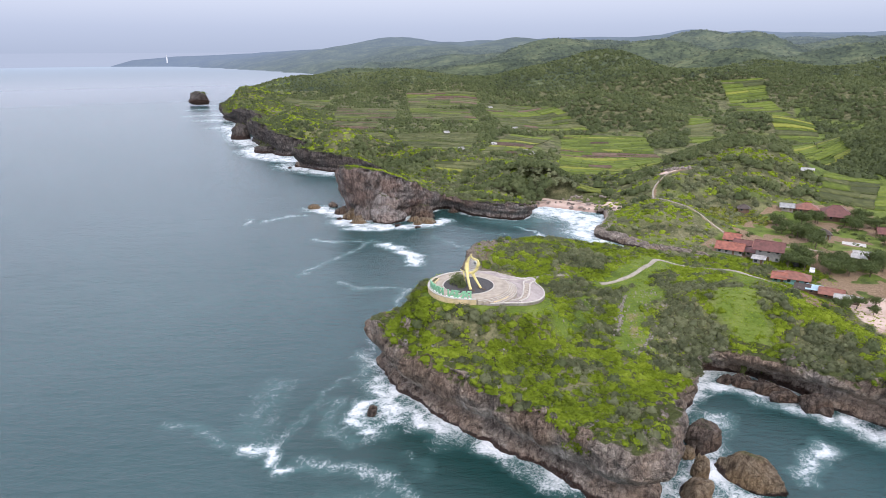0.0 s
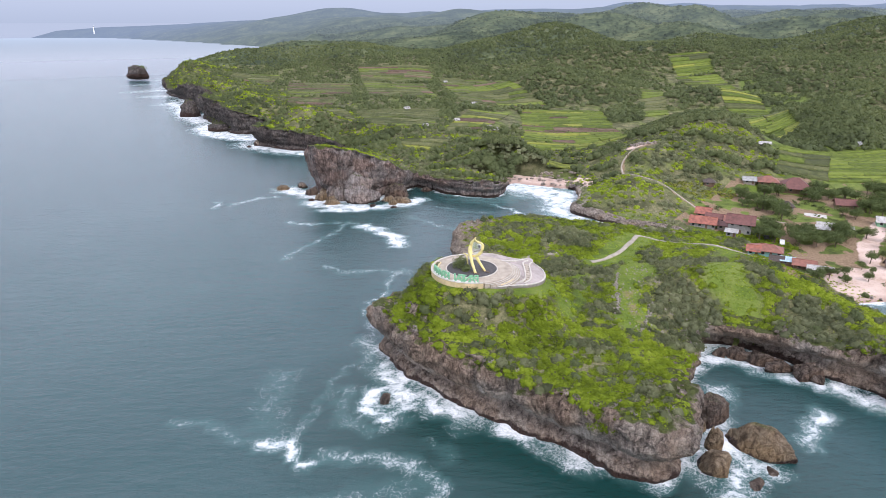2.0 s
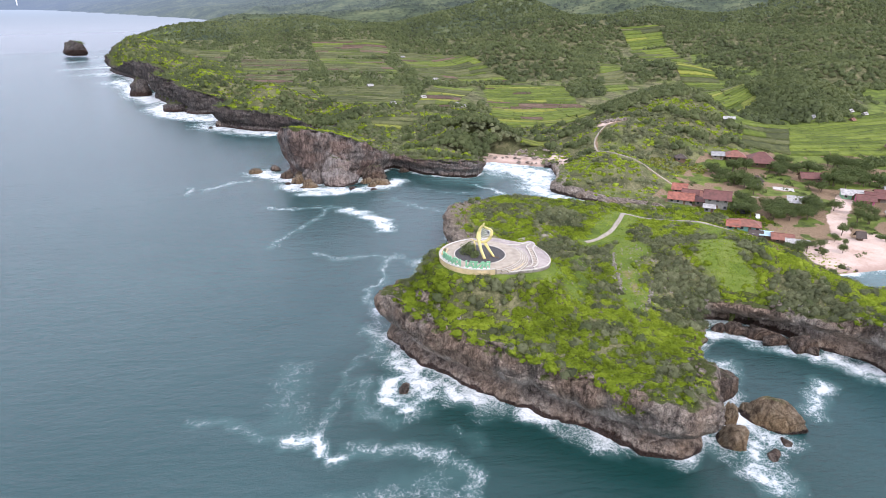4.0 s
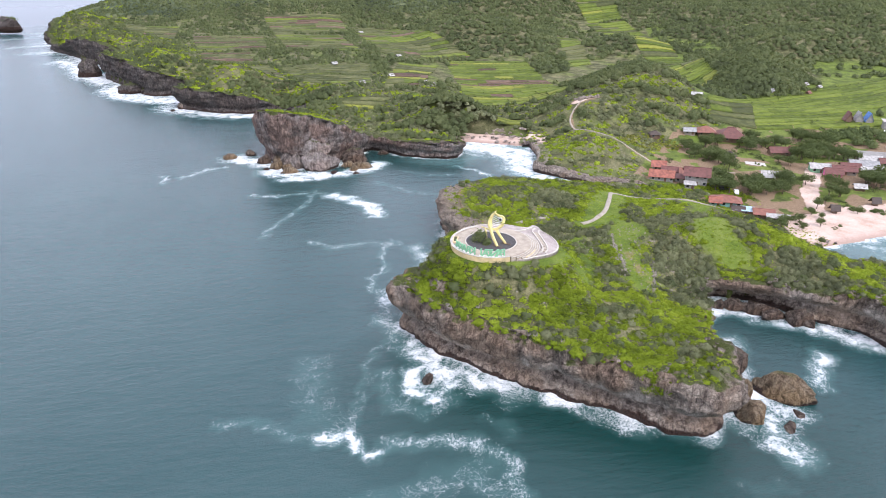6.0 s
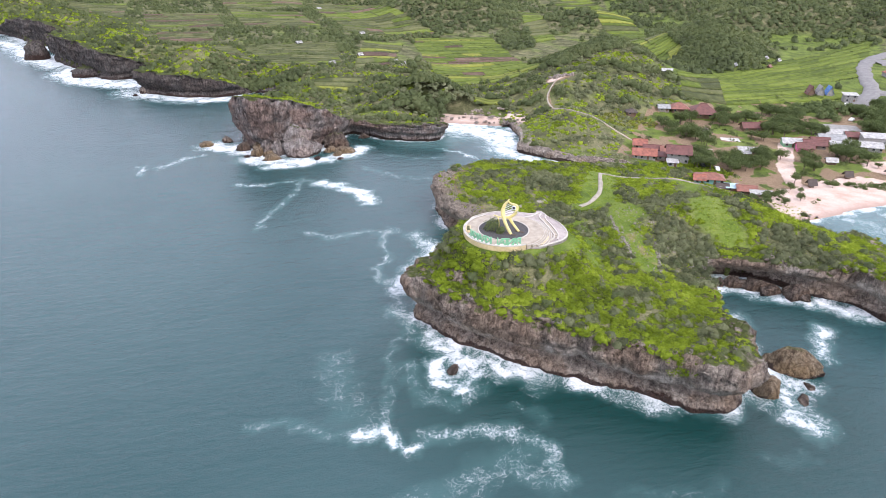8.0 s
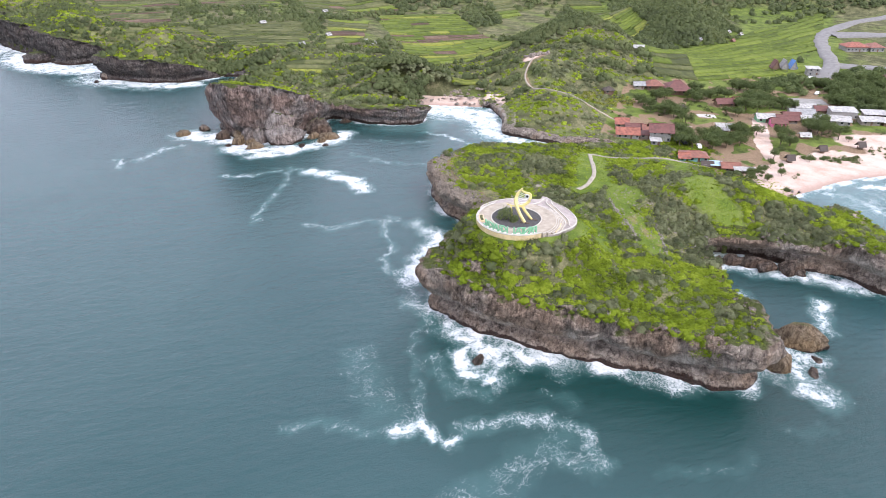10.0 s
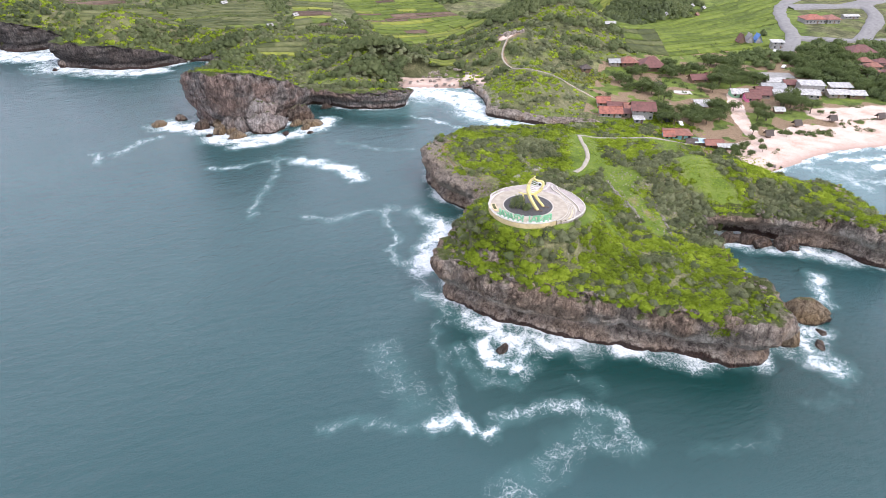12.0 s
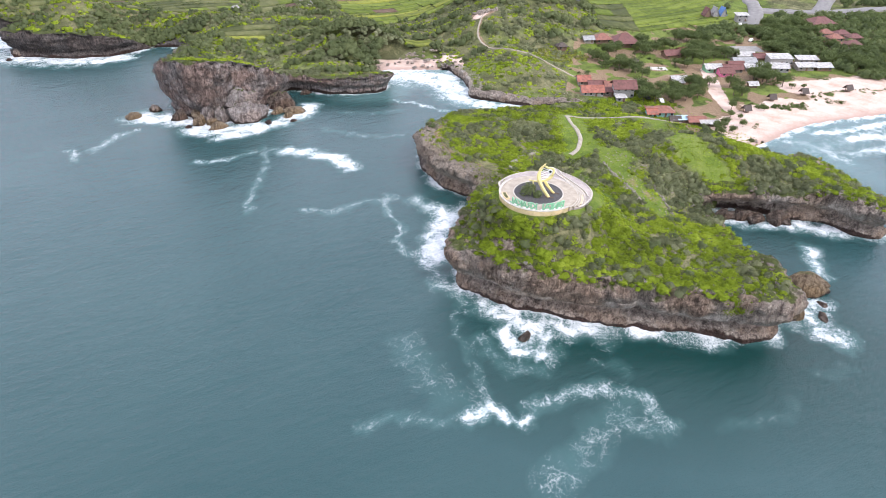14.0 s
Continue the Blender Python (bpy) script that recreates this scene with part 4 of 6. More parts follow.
# blocks of tilled land: four corners anticlockwise, strips, plots in a strip, share of the kinds of crop
BLOCKS = [
    ([(76, 414), (152, 412), (192, 606), (118, 626)], 22, 4, "ggggygogb"), ([(26, 448), (54, 462), (102, 592), (64, 588)], 9, 2, "ybgoob"),
    ([(78, 357), (98, 354), (98, 367), (80, 369)], 2, 2, "y"), ([(60, 640), (150, 640), (120, 880), (50, 860)], 18, 4, "googbo"),
    ([(222, 318), (308, 310), (376, 420), (276, 394)], 12, 4, "gggg"), ([(200, 330), (222, 318), (276, 394), (226, 374)], 6, 2, "gggo"),
    ([(240, 424), (290, 446), (325, 534), (296, 542)], 12, 2, "ggyog"), ([(298, 548), (326, 540), (392, 690), (345, 700)], 15, 1, "gygo"), ([(346, 705), (398, 697), (430, 850), (375, 852)], 13, 2, "gogo"), ([(220, 570), (246, 575), (310, 740), (280, 735)], 12, 1, "ogo"),
    ([(382, 858), (432, 856), (470, 960), (410, 965)], 9, 2, "gygo"), ([(314, 346), (382, 356), (520, 474), (380, 424)], 9, 3, "gggg"),
    ([(-26, 478), (20, 462), (36, 556), (-44, 566)], 15, 5, "ooooogo"), ([(-104, 585), (-60, 577), (-64, 655), (-108, 660)], 9, 4, "ooob"),
    ([(-30, 664), (40, 640), (30, 780), (-40, 800)], 13, 4, "oogob"), ([(-112, 668), (-48, 660), (-52, 790), (-130, 800)], 14, 4, "oogobo"), ([(-190, 770), (-142, 760), (-152, 900), (-215, 905)], 12, 3, "ogoob"),
    ([(-42, 808), (45, 795), (50, 930), (-50, 940)], 12, 4, "oogob"), ([(-98, 502), (-34, 484), (-48, 562), (-92, 572)], 10, 4, "ooobo"), ([(-4, 420), (16, 410), (30, 432), (-6, 436)], 3, 2, "yooo"),
]


def tilled(x, y):
    ok = np.zeros(np.shape(x), bool)
    for quad, *_ in BLOCKS:
        ok |= inside_quad(x, y, quad)
    return ok


def near_line(x, y, lines, half):
    ok = np.zeros(np.shape(x), bool)
    for line in lines:
        ok |= stroke(x, y, line, half) > 0
    return ok


def scatter(n, x0, x1, y0, y1, seed):
    rng = np.random.RandomState(seed)
    return rng.uniform(x0, x1, n), rng.uniform(y0, y1, n), rng


def plant(name, label, category, xs, ys, rng, radius, per, size, material, seed, sink=0.2, flat=0.75, core=None):
    z = land(xs, ys)
    r = rng.uniform(radius[0], radius[1], len(xs))
    ob = new(name, leaf_cloud(name, np.stack([xs, ys, z - sink * r * 0.3], 1), r, per, size, material, seed, flat, -0.15, core))
    return tagged(ob, label, category, kind="stuff")


def on_prom(x, y):
    return (y < 258 - 0.1 * x) & (x < 143)


def greyish(x, y):
    g = 0.42 * waves2(x, y, 22, 31, 3) + 0.1
    for hx, hy, r in ((66, 160, 11), (62, 148, 9), (58, 142, 6), (76, 181, 11), (90, 178, 8), (50, 216, 8), (36, 222, 7), (54, 184, 7), (42, 184, 8), (70, 140, 8), (96, 140, 12)):
        g = g + 0.7 * np.exp(-((x - hx) ** 2 + (y - hy) ** 2) / r**2)
    return g


# ---------------------------------------------------------------- rocks
def boulder(name, label, x, y, z, size, turn, seed, material, group, lean=0.0, rough=0.28):
    bm = bmesh.new()
    bmesh.ops.create_icosphere(bm, subdivisions=4, radius=1.0)
    rng = np.random.RandomState(int(seed))
    cuts = [(Vector(rng.normal(0, 1, 3)).normalized(), rng.uniform(0.62, 0.92)) for _ in range(11)]
    for v in bm.verts:
        p = v.co.copy()
        p *= 1 + rough * noise.fractal(p * 0.9 + Vector((seed, 0, 0)), 0.6, 2.0, 3)
        for nrm, far in cuts:
            over = p.dot(nrm) - far
            if over > 0:
                p -= nrm * over * (0.8 if material is M_BOULDER else 0.97)
        v.co = p * (1.12 + 0.07 * noise.fractal(p * 3.1 + Vector((0, seed, 0)), 0.6, 2, 4))
        v.co.z = max(v.co.z, -0.55)
        v.co = Vector((v.co.x * size[0], v.co.y * size[1], v.co.z * size[2]))
    ob = part(name, bm, material, None, "", material is M_BOULDER)
    ob.matrix_basis = pose(x, y, z, lean, 0, turn)
    return tagged(ob, label, "boulder", group)


G = "rocks off the promontory"
boulder("sea_boulder", "broad tan limestone boulder standing in the water", 60.8, 107.8, 0.9, (6.0, 3.4, 4.0), -48, 2.0, M_BOULDER, G)
boulder("sea_boulder", "dark grey rugged boulder close to the cliff", 56.4, 119.6, 1.0, (3.8, 3.4, 4.6), 30, 5.0, M_LOOSE, G)
boulder("sea_boulder", "narrow upright tan rock between boulders", 52.0, 109.6, 0.6, (1.7, 1.5, 3.8), 10, 8.0, M_BOULDER, G)
boulder("sea_boulder", "rounded tan boulder washed by surf", 48.9, 102.8, 0.5, (3.4, 2.9, 3.2), 20, 11.0, M_BOULDER, G)
boulder("sea_boulder", "small brown boulder at the cliff foot", 51.6, 116, 0.4, (1.9, 1.4, 1.7), 0, 14.0, M_BOULDER, G)
boulder("sea_rock", "small wet brown rock amid foam", 55, 98, -0.1, (2.2, 1.2, 0.8), 40, 17.0, M_LOOSE, G)
boulder("sea_rock", "small wet brown rock amid foam", 60, 101, -0.1, (1.5, 1.0, 0.7), 80, 19.0, M_LOOSE, G)
boulder("sea_rock", "leaning pointed brown rock in the surf", -17.0, 133, 0.2, (1.25, 1.0, 3.3), 35, 21.0, M_LOOSE, G, 24)
for i, (x, y, sx_, sy_, sz_) in enumerate([(77, 145.5, 3.2, 2.2, 2.4), (80.5, 142.5, 3.5, 2.5, 2.8), (84.5, 139, 3.6, 2.6, 2.2), (88.5, 134.5, 3.4, 2.8, 3.0), (73.5, 147.5, 2.0, 1.6, 1.6), (91, 132.5, 2.2, 1.8, 1.8)]):
    boulder("cove_rock", "rugged brown fallen rock below the sea cave", x, y, 0.4, (sx_, sy_, sz_), -40 + 17 * i, 30.0 + i, M_LOOSE, "rocks below the sea cave", 0, 0.65)
G = "rockfall below the headland"
for i, (x, y, z, s, turn, m, label) in enumerate([
    (-29, 319, 6.0, (7.5, 5.5, 7.0), 10, M_BLOCK, "huge pale-grey fallen block leaning on the cliff"),
    (-28.5, 313.5, 1.2, (9.5, 5.0, 6.5), -12, M_BLOCK, "huge rough grey fallen block at the water"),
    (-43.0, 323, 1.2, (4.2, 3.4, 6.0), 30, M_BLOCK, "pointed pinkish-grey fallen slab"),
    (-38.2, 324, 3.2, (2.8, 2.6, 5.2), -10, M_BLOCK, "upright pointed grey slab"),
    (-38.0, 317.5, 0.8, (3.0, 2.6, 5.4), 15, M_BLOCK, "narrow upright grey slab"),
    (-54.0, 330, 0.7, (2.8, 2.6, 3.4), 0, M_LOOSE, "rounded brown boulder at the cliff foot"),
    (-48.0, 319.5, 0.7, (3.1, 2.7, 3.2), 40, M_BOULDER, "orange-brown rounded boulder at the water"),
    (-47.5, 326, 1.8, (2.4, 2.0, 2.6), 70, M_BOULDER, "small tan boulder above the water"),
    (-43.0, 316.5, 0.5, (2.6, 2.2, 2.4), -15, M_BOULDER, "orange-brown rounded boulder at the water"),
    (-42.6, 310.5, 0.3, (3.4, 1.9, 2.2), 5, M_BOULDER, "low tan boulder at the water"),
    (-10.5, 321, 1.0, (6.0, 4.2, 5.4), -10, M_LOOSE, "large dark-grey fallen limestone block"),
    (-7.6, 310.5, 0.4, (4.6, 2.4, 2.6), -20, M_BOULDER, "low tan boulder at the water"),
    (-14.8, 314.5, 0.3, (3.2, 2.0, 1.9), 20, M_BOULDER, "low tan boulder at the water"),
    (-12.4, 307, 0.3, (2.0, 1.7, 1.9), 15, M_BOULDER, "low tan boulder at the water"),
    (-12, 301.5, 0.0, (1.8, 1.2, 0.9), 0, M_ROCK, "small dark wet rock"),
    (-22, 305.0, 0.1, (2.4, 1.5, 1.0), 70, M_ROCK, "small dark wet rock"),
    (-70.8, 342.4, 0.3, (3.4, 2.0, 2.2), 5, M_BOULDER, "low brown rock alone in the foam"),
    (-60.5, 346.5, 0.3, (2.8, 2.2, 2.2), 0, M_ROCK, "dark rounded rock alone in the foam"),
    (-53, 318, 0.0, (1.6, 1.2, 1.0), 0, M_ROCK, "small dark wet rock"),
    (6, 331, 0.6, (2.4, 1.8, 1.6), 0, M_LOOSE, "reddish rock at the cliff foot"),
]):
    boulder("fallen_rock", label, x, y, z, s, turn, 50.0 + 3 * i, m, G, 0, 0.33)
boulder("sea_rock", "dark mushroom-shaped sea stack with bushes on top", -394, 1065, 9, (17, 12, 13), 0, 90.0, M_ROCK_DARK, "far rocks along the coast")
stack_top = new("stack_bushes", leaf_cloud("stack_bushes", np.array([[-398.0, 1064, 18], [-388, 1065, 18.5], [-394, 1066, 19]]), np.array([7.0, 6.5, 7.5]), 60, 1.2, M_WOODS, 5, 0.5, -0.2, (3, 7)))
tagged(stack_top, "dark green bushes capping the sea stack", "shrubs", kind="stuff")
boulder("sea_rock", "dark rounded sea stack close to the cliff", -199, 640, 3, (9, 7, 12), 20, 93.0, M_ROCK_DARK, "far rocks along the coast")
boulder("sea_rock", "dark low rock at the cliff foot", -148, 549, 1, (12, 7, 6), 10, 95.0, M_ROCK_DARK, "far rocks along the coast")
boulder("sea_rock", "small dark jagged rock in the surf", -108, 476, 0.4, (2.2, 1.6, 3.4), 0, 97.0, M_ROCK, "far rocks along the coast")
boulder("sea_rock", "small dark jagged rock in the surf", -113, 470, 0.0, (1.5, 1.0, 1.4), 30, 98.0, M_ROCK, "far rocks along the coast")
_r = np.random.RandomState(15)
for i in range(14):
    x, y = _r.normal(134, 3.6), _r.normal(363, 2.2)
    boulder("quarry_rock", "bleached limestone rock in the small quarry", x, y, ground_at(x, y) + 0.3, (_r.uniform(0.9, 2.6), _r.uniform(0.8, 1.9), _r.uniform(0.7, 1.6)), _r.uniform(0, 180), 300.0 + i, M_PALE, "rocks in the quarry")
_r = np.random.RandomState(5)
for i in range(60):
    x, y = _r.uniform(50, 94), _r.uniform(326, 350)
    if shore(np.array([x]), np.array([y]))[0][0] > 1:
        boulder("beach_rock", "pale limestone rock on the cove beach", x, y, ground_at(x, y) + 0.1, (_r.uniform(0.5, 1.7), _r.uniform(0.5, 1.4), _r.uniform(0.35, 0.8)), _r.uniform(0, 180), 120.0 + i, M_PALE, "rocks on the cove beach")

# ---------------------------------------------------------------- plaza with the fish monument
M_YELLOW = painted("cream_yellow_paint", (0.62, 0.49, 0.28), 0.6, 0.14, 0.8)
M_FISH = painted("pale_yellow_steel_paint", (0.78, 0.66, 0.27), 0.42, 0.1, 1.0)
M_PAVE = painted("pinkish_grey_paving", (0.36, 0.31, 0.285), 0.9, 0.2, 0.35)
M_BEIGE = painted("beige_concrete_paving", (0.39, 0.335, 0.265), 0.9, 0.15, 0.6)
M_DARK = painted("dark_grey_gravel_paving", (0.07, 0.066, 0.065), 0.95, 0.25, 2.5)
M_KERB = painted("whitewashed_kerb", (0.5, 0.46, 0.4), 0.8, 0.14, 1.0)
M_WHITE = painted("white_paint", (0.78, 0.78, 0.76), 0.5, 0.08, 1.5)
M_GREEN = painted("green_letter_paint", (0.22, 0.48, 0.28), 0.5, 0.1, 1.5)
M_BLACK = painted("black_paint", (0.02, 0.02, 0.02), 0.4, 0.1, 2)
M_RUST = painted("brown_steel_plinth", (0.12, 0.085, 0.06), 0.7, 0.2, 2)

px, py, pz = PLAZA
plaza = thing("viewing_plaza", (px, py, pz), "round raised viewing plaza with cream walls and paved apron", "plaza")
rim_pts = spline([(-6, 10), (-4, 12.5), (2, 14), (9.5, 12.9), (15.5, 13.2), (18.6, 16.6), (20.2, 15.8), (19.8, 12.4), (21.4, 8.2), (21, 3), (19, -1.6), (16, -5.2), (11.5, -8.6), (5, -11.2),
                  (-4, -6), (-6, 4), (-6, 10)], 5)[:-1]


def falling(ob):
    """Lets a piece of the apron follow its fall away from the podium."""
    for v in ob.data.vertices:
        v.co.z -= 0.26 * max(0.0, v.co.x - 8)
    return ob


TOP, LOW = 2.1, 1.15  # floors of the podium and of the apron
paving = solid([(float(a), float(b)) for a, b in rim_pts], -1.2, LOW)
for cut_x in np.arange(8.0, 21.0, 2.0):
    bmesh.ops.bisect_plane(paving, geom=paving.verts[:] + paving.edges[:] + paving.faces[:], plane_co=(cut_x, 0, 0), plane_no=(1, 0, 0))
falling(part("apron", paving, M_PAVE, plaza, "pinkish-grey paved apron"))
part("podium_wall", ring(10.4, 10.8, -1.6, TOP + 0.1, 95, 278, n=72), M_YELLOW, plaza, "cream-yellow curved retaining wall")
part("podium_floor", ring(6.7, 10.4, -1.0, TOP, n=96), M_BEIGE, plaza, "beige concrete ring floor")
part("podium_disc", ring(0.02, 6.7, -1.0, TOP + 0.05, n=64), M_DARK, plaza, "dark grey gravel disc")
part("disc_kerb", ring(6.65, 6.92, TOP - 0.1, TOP + 0.14, n=64), M_KERB, plaza)
part("wall_coping", ring(10.25, 10.9, TOP + 0.1, TOP + 0.22, 95, 278, n=64), M_KERB, plaza)
for k in range(5):
    part("curved_step", ring(10.4 + 0.5 * k, 10.92 + 0.5 * k, -0.6, TOP - 0.18 * (k + 0.7), -80 + 7 * k, 26 - 3 * k, n=40), M_BEIGE, plaza)
    part("step_nosing", ring(10.8 + 0.5 * k, 10.95 + 0.5 * k, TOP - 0.18 * (k + 0.7) - 0.06, TOP - 0.18 * (k + 0.7) + 0.03, -80 + 7 * k, 26 - 3 * k, n=40), M_KERB, plaza, "whitewashed step edge")
# two low whitewashed kerbs that sweep across the apron, with broad steps between them
for sweep in ([(18.4, 13.6), (16.2, 10.4), (15.6, 6), (14.8, 1.0), (13.6, -3.6), (11.4, -6.6), (8.2, -9.0)], [(19.2, 12.4), (17.8, 9.4), (17.2, 5.5), (16.4, 0.8), (15.2, -3.0), (13.0, -6.4)], [(18.2, 14.6), (14.0, 10.6), (11.0, 8.8), (8.6, 7.6)]):
    line = [Vector((*q, 0)) for q in spline(sweep, 6)]
    side = [(line[min(i + 1, len(line) - 1)] - line[max(i - 1, 0)]).normalized().cross(Vector((0, 0, 1))) * 0.2 for i in range(len(line))]
    kerb = part("apron_kerb", solid([(q + w).to_2d() for q, w in zip(line, side)] + [(q - w).to_2d() for q, w in zip(line[::-1], side[::-1])], LOW - 0.1, LOW + 0.28), M_KERB, plaza, "low whitewashed kerb")
    falling(kerb)
for q in ((16.9, 9.2), (16.6, 7.4), (16.3, 5.6), (15.9, 3.6), (15.6, 1.6), (15.1, -0.4), (14.6, -2.4), (13.5, -4.2)):
    falling(part("apron_step", boxed((q[0] - 0.7, q[0] + 0.6, q[1] - 0.75, q[1] + 0.75, LOW - 0.1, LOW + 0.12)), M_BEIGE, plaza))
for a0, a1, r in ((-60, -34, 10.9), (150, 172, 8.9)):
    z = LOW if r > 10 else TOP
    part("planter_wall", ring(r, r + 1.3, z - 0.1, z + 0.42, a0, a1, n=16), M_YELLOW, plaza, "cream planter kerb")
    part("planter_bed", ring(r + 0.25, r + 1.05, z + 0.3, z + 0.46, a0 + 2, a1 - 2, n=16), M_GROUND, plaza, "grass in the planter")
rr = [(float(a), float(b)) for a, b in rim_pts]
cx_, cy_ = np.mean(rr, axis=0)
runs, run = [], []
for p in rr + rr[:1]:
    if math.hypot(*p) < 11.4 or p[1] > 14.8:
        runs, run = runs + [run] * (len(run) > 1), []
    else:
        run.append(p)
runs += [run] * (len(run) > 1)
for run in runs:
    inner = [(x + (cx_ - x) * 0.03, y + (cy_ - y) * 0.03) for x, y in run]
    falling(part("apron_wall", solid(run + inner[::-1], -1.3, LOW + 0.2), M_KERB, plaza, "low pale kerb round the apron"))
for k in range(11):
    a = 176 + 9.2 * k
    part("wall_panel", ring(10.78, 10.83, TOP - 1.15, TOP - 0.2, a, a + 7.4, n=6), M_YELLOW, plaza)

ux, uy = 0.70, -0.715


def fish(u, z, n=0.0):
    """Monument coordinates: along, up, across."""
    return (0.9 * (ux * u - uy * n), 0.9 * (uy * u + ux * n), 0.88 * z)


monument = thing("fish_monument", (px + 0.3, py - 0.6, pz + 2.15), "tall pale-yellow steel fish skeleton monument on two legs", "monument")
left = spline([(0.35, 9.5, 0), (-0.55, 8.3, 0), (-1.0, 6.4, -0.2), (-0.6, 4.3, -0.5), (0.8, 2.1, -1.4), (2.7, 0.1, -2.4)], 6)
part("front_leg_band", swept([fish(*p) for p in left], [0.22 + 0.42 * min(1, i / 14) - 0.14 * max(0, i - 20) / 10 for i in range(len(left))], 10, 0.6), M_FISH, monument, "", True)
headb = spline([(0.35, 9.5, 0), (1.5, 8.9, 0), (2.9, 8.7, 0), (3.3, 7.9, 0), (2.9, 6.3, 0), (1.8, 5.0, 0), (0.2, 4.2, 0), (-1.7, 3.9, 0), (-3.9, 4.2, 0)], 5)
part("head_band", swept([fish(*p) for p in headb], [0.2 + 0.24 * math.sin(i * 0.085) for i in range(len(headb))], 10, 0.55), M_FISH, monument, "", True)
leg = spline([(0.9, 4.6, 0), (1.9, 2.6, 0.4), (4.0, 0.1, 0.6)], 6)
part("rear_leg_band", swept([fish(*p) for p in leg], [0.48 - 0.014 * i for i in range(len(leg))], 10, 0.6), M_FISH, monument, "", True)
part("tail_post", swept([fish(-2.6, 4.0), fish(-2.2, 2.2), fish(-2.0, 0.0)], [0.2, 0.22, 0.26], 8), M_FISH, monument, "", True)
part("top_fin", swept([fish(0.35, 9.3), fish(0.5, 9.9), fish(0.9, 10.3)], [0.34, 0.22, 0.06], 8), M_FISH, monument, "", True)
for k in range(7):
    t = k / 6
    a, b = fish(-0.75 + 0.1 * k, 5.0 + 0.62 * k), fish(1.6 + 0.22 * k, 5.1 + 0.52 * k)
    mid = tuple((p + q) / 2 + (0, 0, -0.22)[i] for i, (p, q) in enumerate(zip(a, b)))
    part("rib", swept([a, mid, b], [0.09, 0.08, 0.09], 6), M_WHITE, monument, "thin white rib", True)
eye = swept([fish(2.35, 7.85, -0.3), fish(2.35, 7.85, 0.3)], [0.62, 0.62], 16)
eye_ob = part("eye", eye, M_WHITE, monument, "round white eye")
part("pupil", swept([fish(2.35, 7.85, -0.36), fish(2.35, 7.85, 0.36)], [0.36, 0.36], 14), M_BLACK, eye_ob, "black pupil")
for u, n in ((2.6, -2.4), (4.0, 0.6)):
    a, b = fish(u - 1.3, 0.12, n), fish(u + 1.6, 0.12, n)
    part("foot_rail", swept([a, b], [0.22, 0.22], 4), M_RUST, monument, "dark brown steel foot rail")

sign = thing("letter_sign", (px, py, pz + 2.34), "green freestanding letters along the plaza wall, facing inland", "sign")
for word, a0, a1 in (("PANTAI", 272, 234), ("KRAKAL", 228, 182)):
    for i, ch in enumerate(word):
        a = radians(a0 + (a1 - a0) * (i + 0.5) / len(word))
        cu = bpy.data.curves.new("letter", "FONT")
        cu.body, cu.size, cu.extrude, cu.align_x, cu.offset = ch, 2.7, 0.14, "CENTER", 0.05
        tmp = bpy.data.objects.new("letter_curve", cu)
        me = bpy.data.meshes.new_from_object(tmp)
        bpy.data.objects.remove(tmp)
        bpy.data.curves.remove(cu)
        ob = part("letter", me, M_GREEN, sign)
        ob.matrix_basis = Matrix.Translation((10.05 * math.cos(a), 10.05 * math.sin(a), 0)) @ Euler((radians(90), 0, a - radians(90))).to_matrix().to_4x4()
    part("letter_base", ring(9.85, 10.2, -0.12, 0.06, a1, a0, n=24), M_WHITE, sign, "white strip below the letters")
for bx, by, r in ((3.4, 160.0, 1.9), (5.0, 157.4, 1.0)):
    bush = new("bush", leaf_cloud("bush", np.array([[bx, by, pz + 2.0 + r * 0.5], [bx + 0.4 * r, by - 0.4 * r, pz + 2.0 + r * 1.15]]), np.array([r, 0.85 * r]), 700, 0.16, M_TREE, int(bx * 10), 1.05, -0.7))
    tagged(bush, "dark green clipped bush on the gravel disc", "bush", "bushes on the plaza")


# ---------------------------------------------------------------- path, walls, fields
M_PATH = painted("pale_gravel_path", (0.34, 0.3, 0.24), 0.95, 0.2, 0.9)
M_STONE = painted("grey_field_stone", (0.24, 0.215, 0.17), 0.95, 0.28, 1.3)


def ribbon(name, line, half, material, label, rise=0.12, step=5):
    pts = np.array(spline(line, step), float)
    tan = np.gradient(pts, axis=0)
    tan /= np.linalg.norm(tan, axis=1)[:, None]
    nor = np.stack([-tan[:, 1], tan[:, 0]], 1)
    wob = 1 + 0.14 * waves2(pts[:, 0], pts[:, 1], 9, 77, 3)
    rows = []
    for o, dz in ((-1.15, -0.4), (-1, rise), (-0.33, rise + 0.04), (0.33, rise + 0.04), (1, rise), (1.15, -0.4)):
        q = pts + nor * (o * half * wob)[:, None]
        rows.append(np.stack([q[:, 0], q[:, 1], np.maximum(land(q[:, 0], q[:, 1]), land(pts[:, 0], pts[:, 1]) - 0.25) + dz], 1))
    ob = new(name, mesh_of(name, np.array(rows).reshape(-1, 3), grid_faces(len(pts), len(rows))[:, ::-1], material))
    return tagged(ob, label, "path", kind="structure")


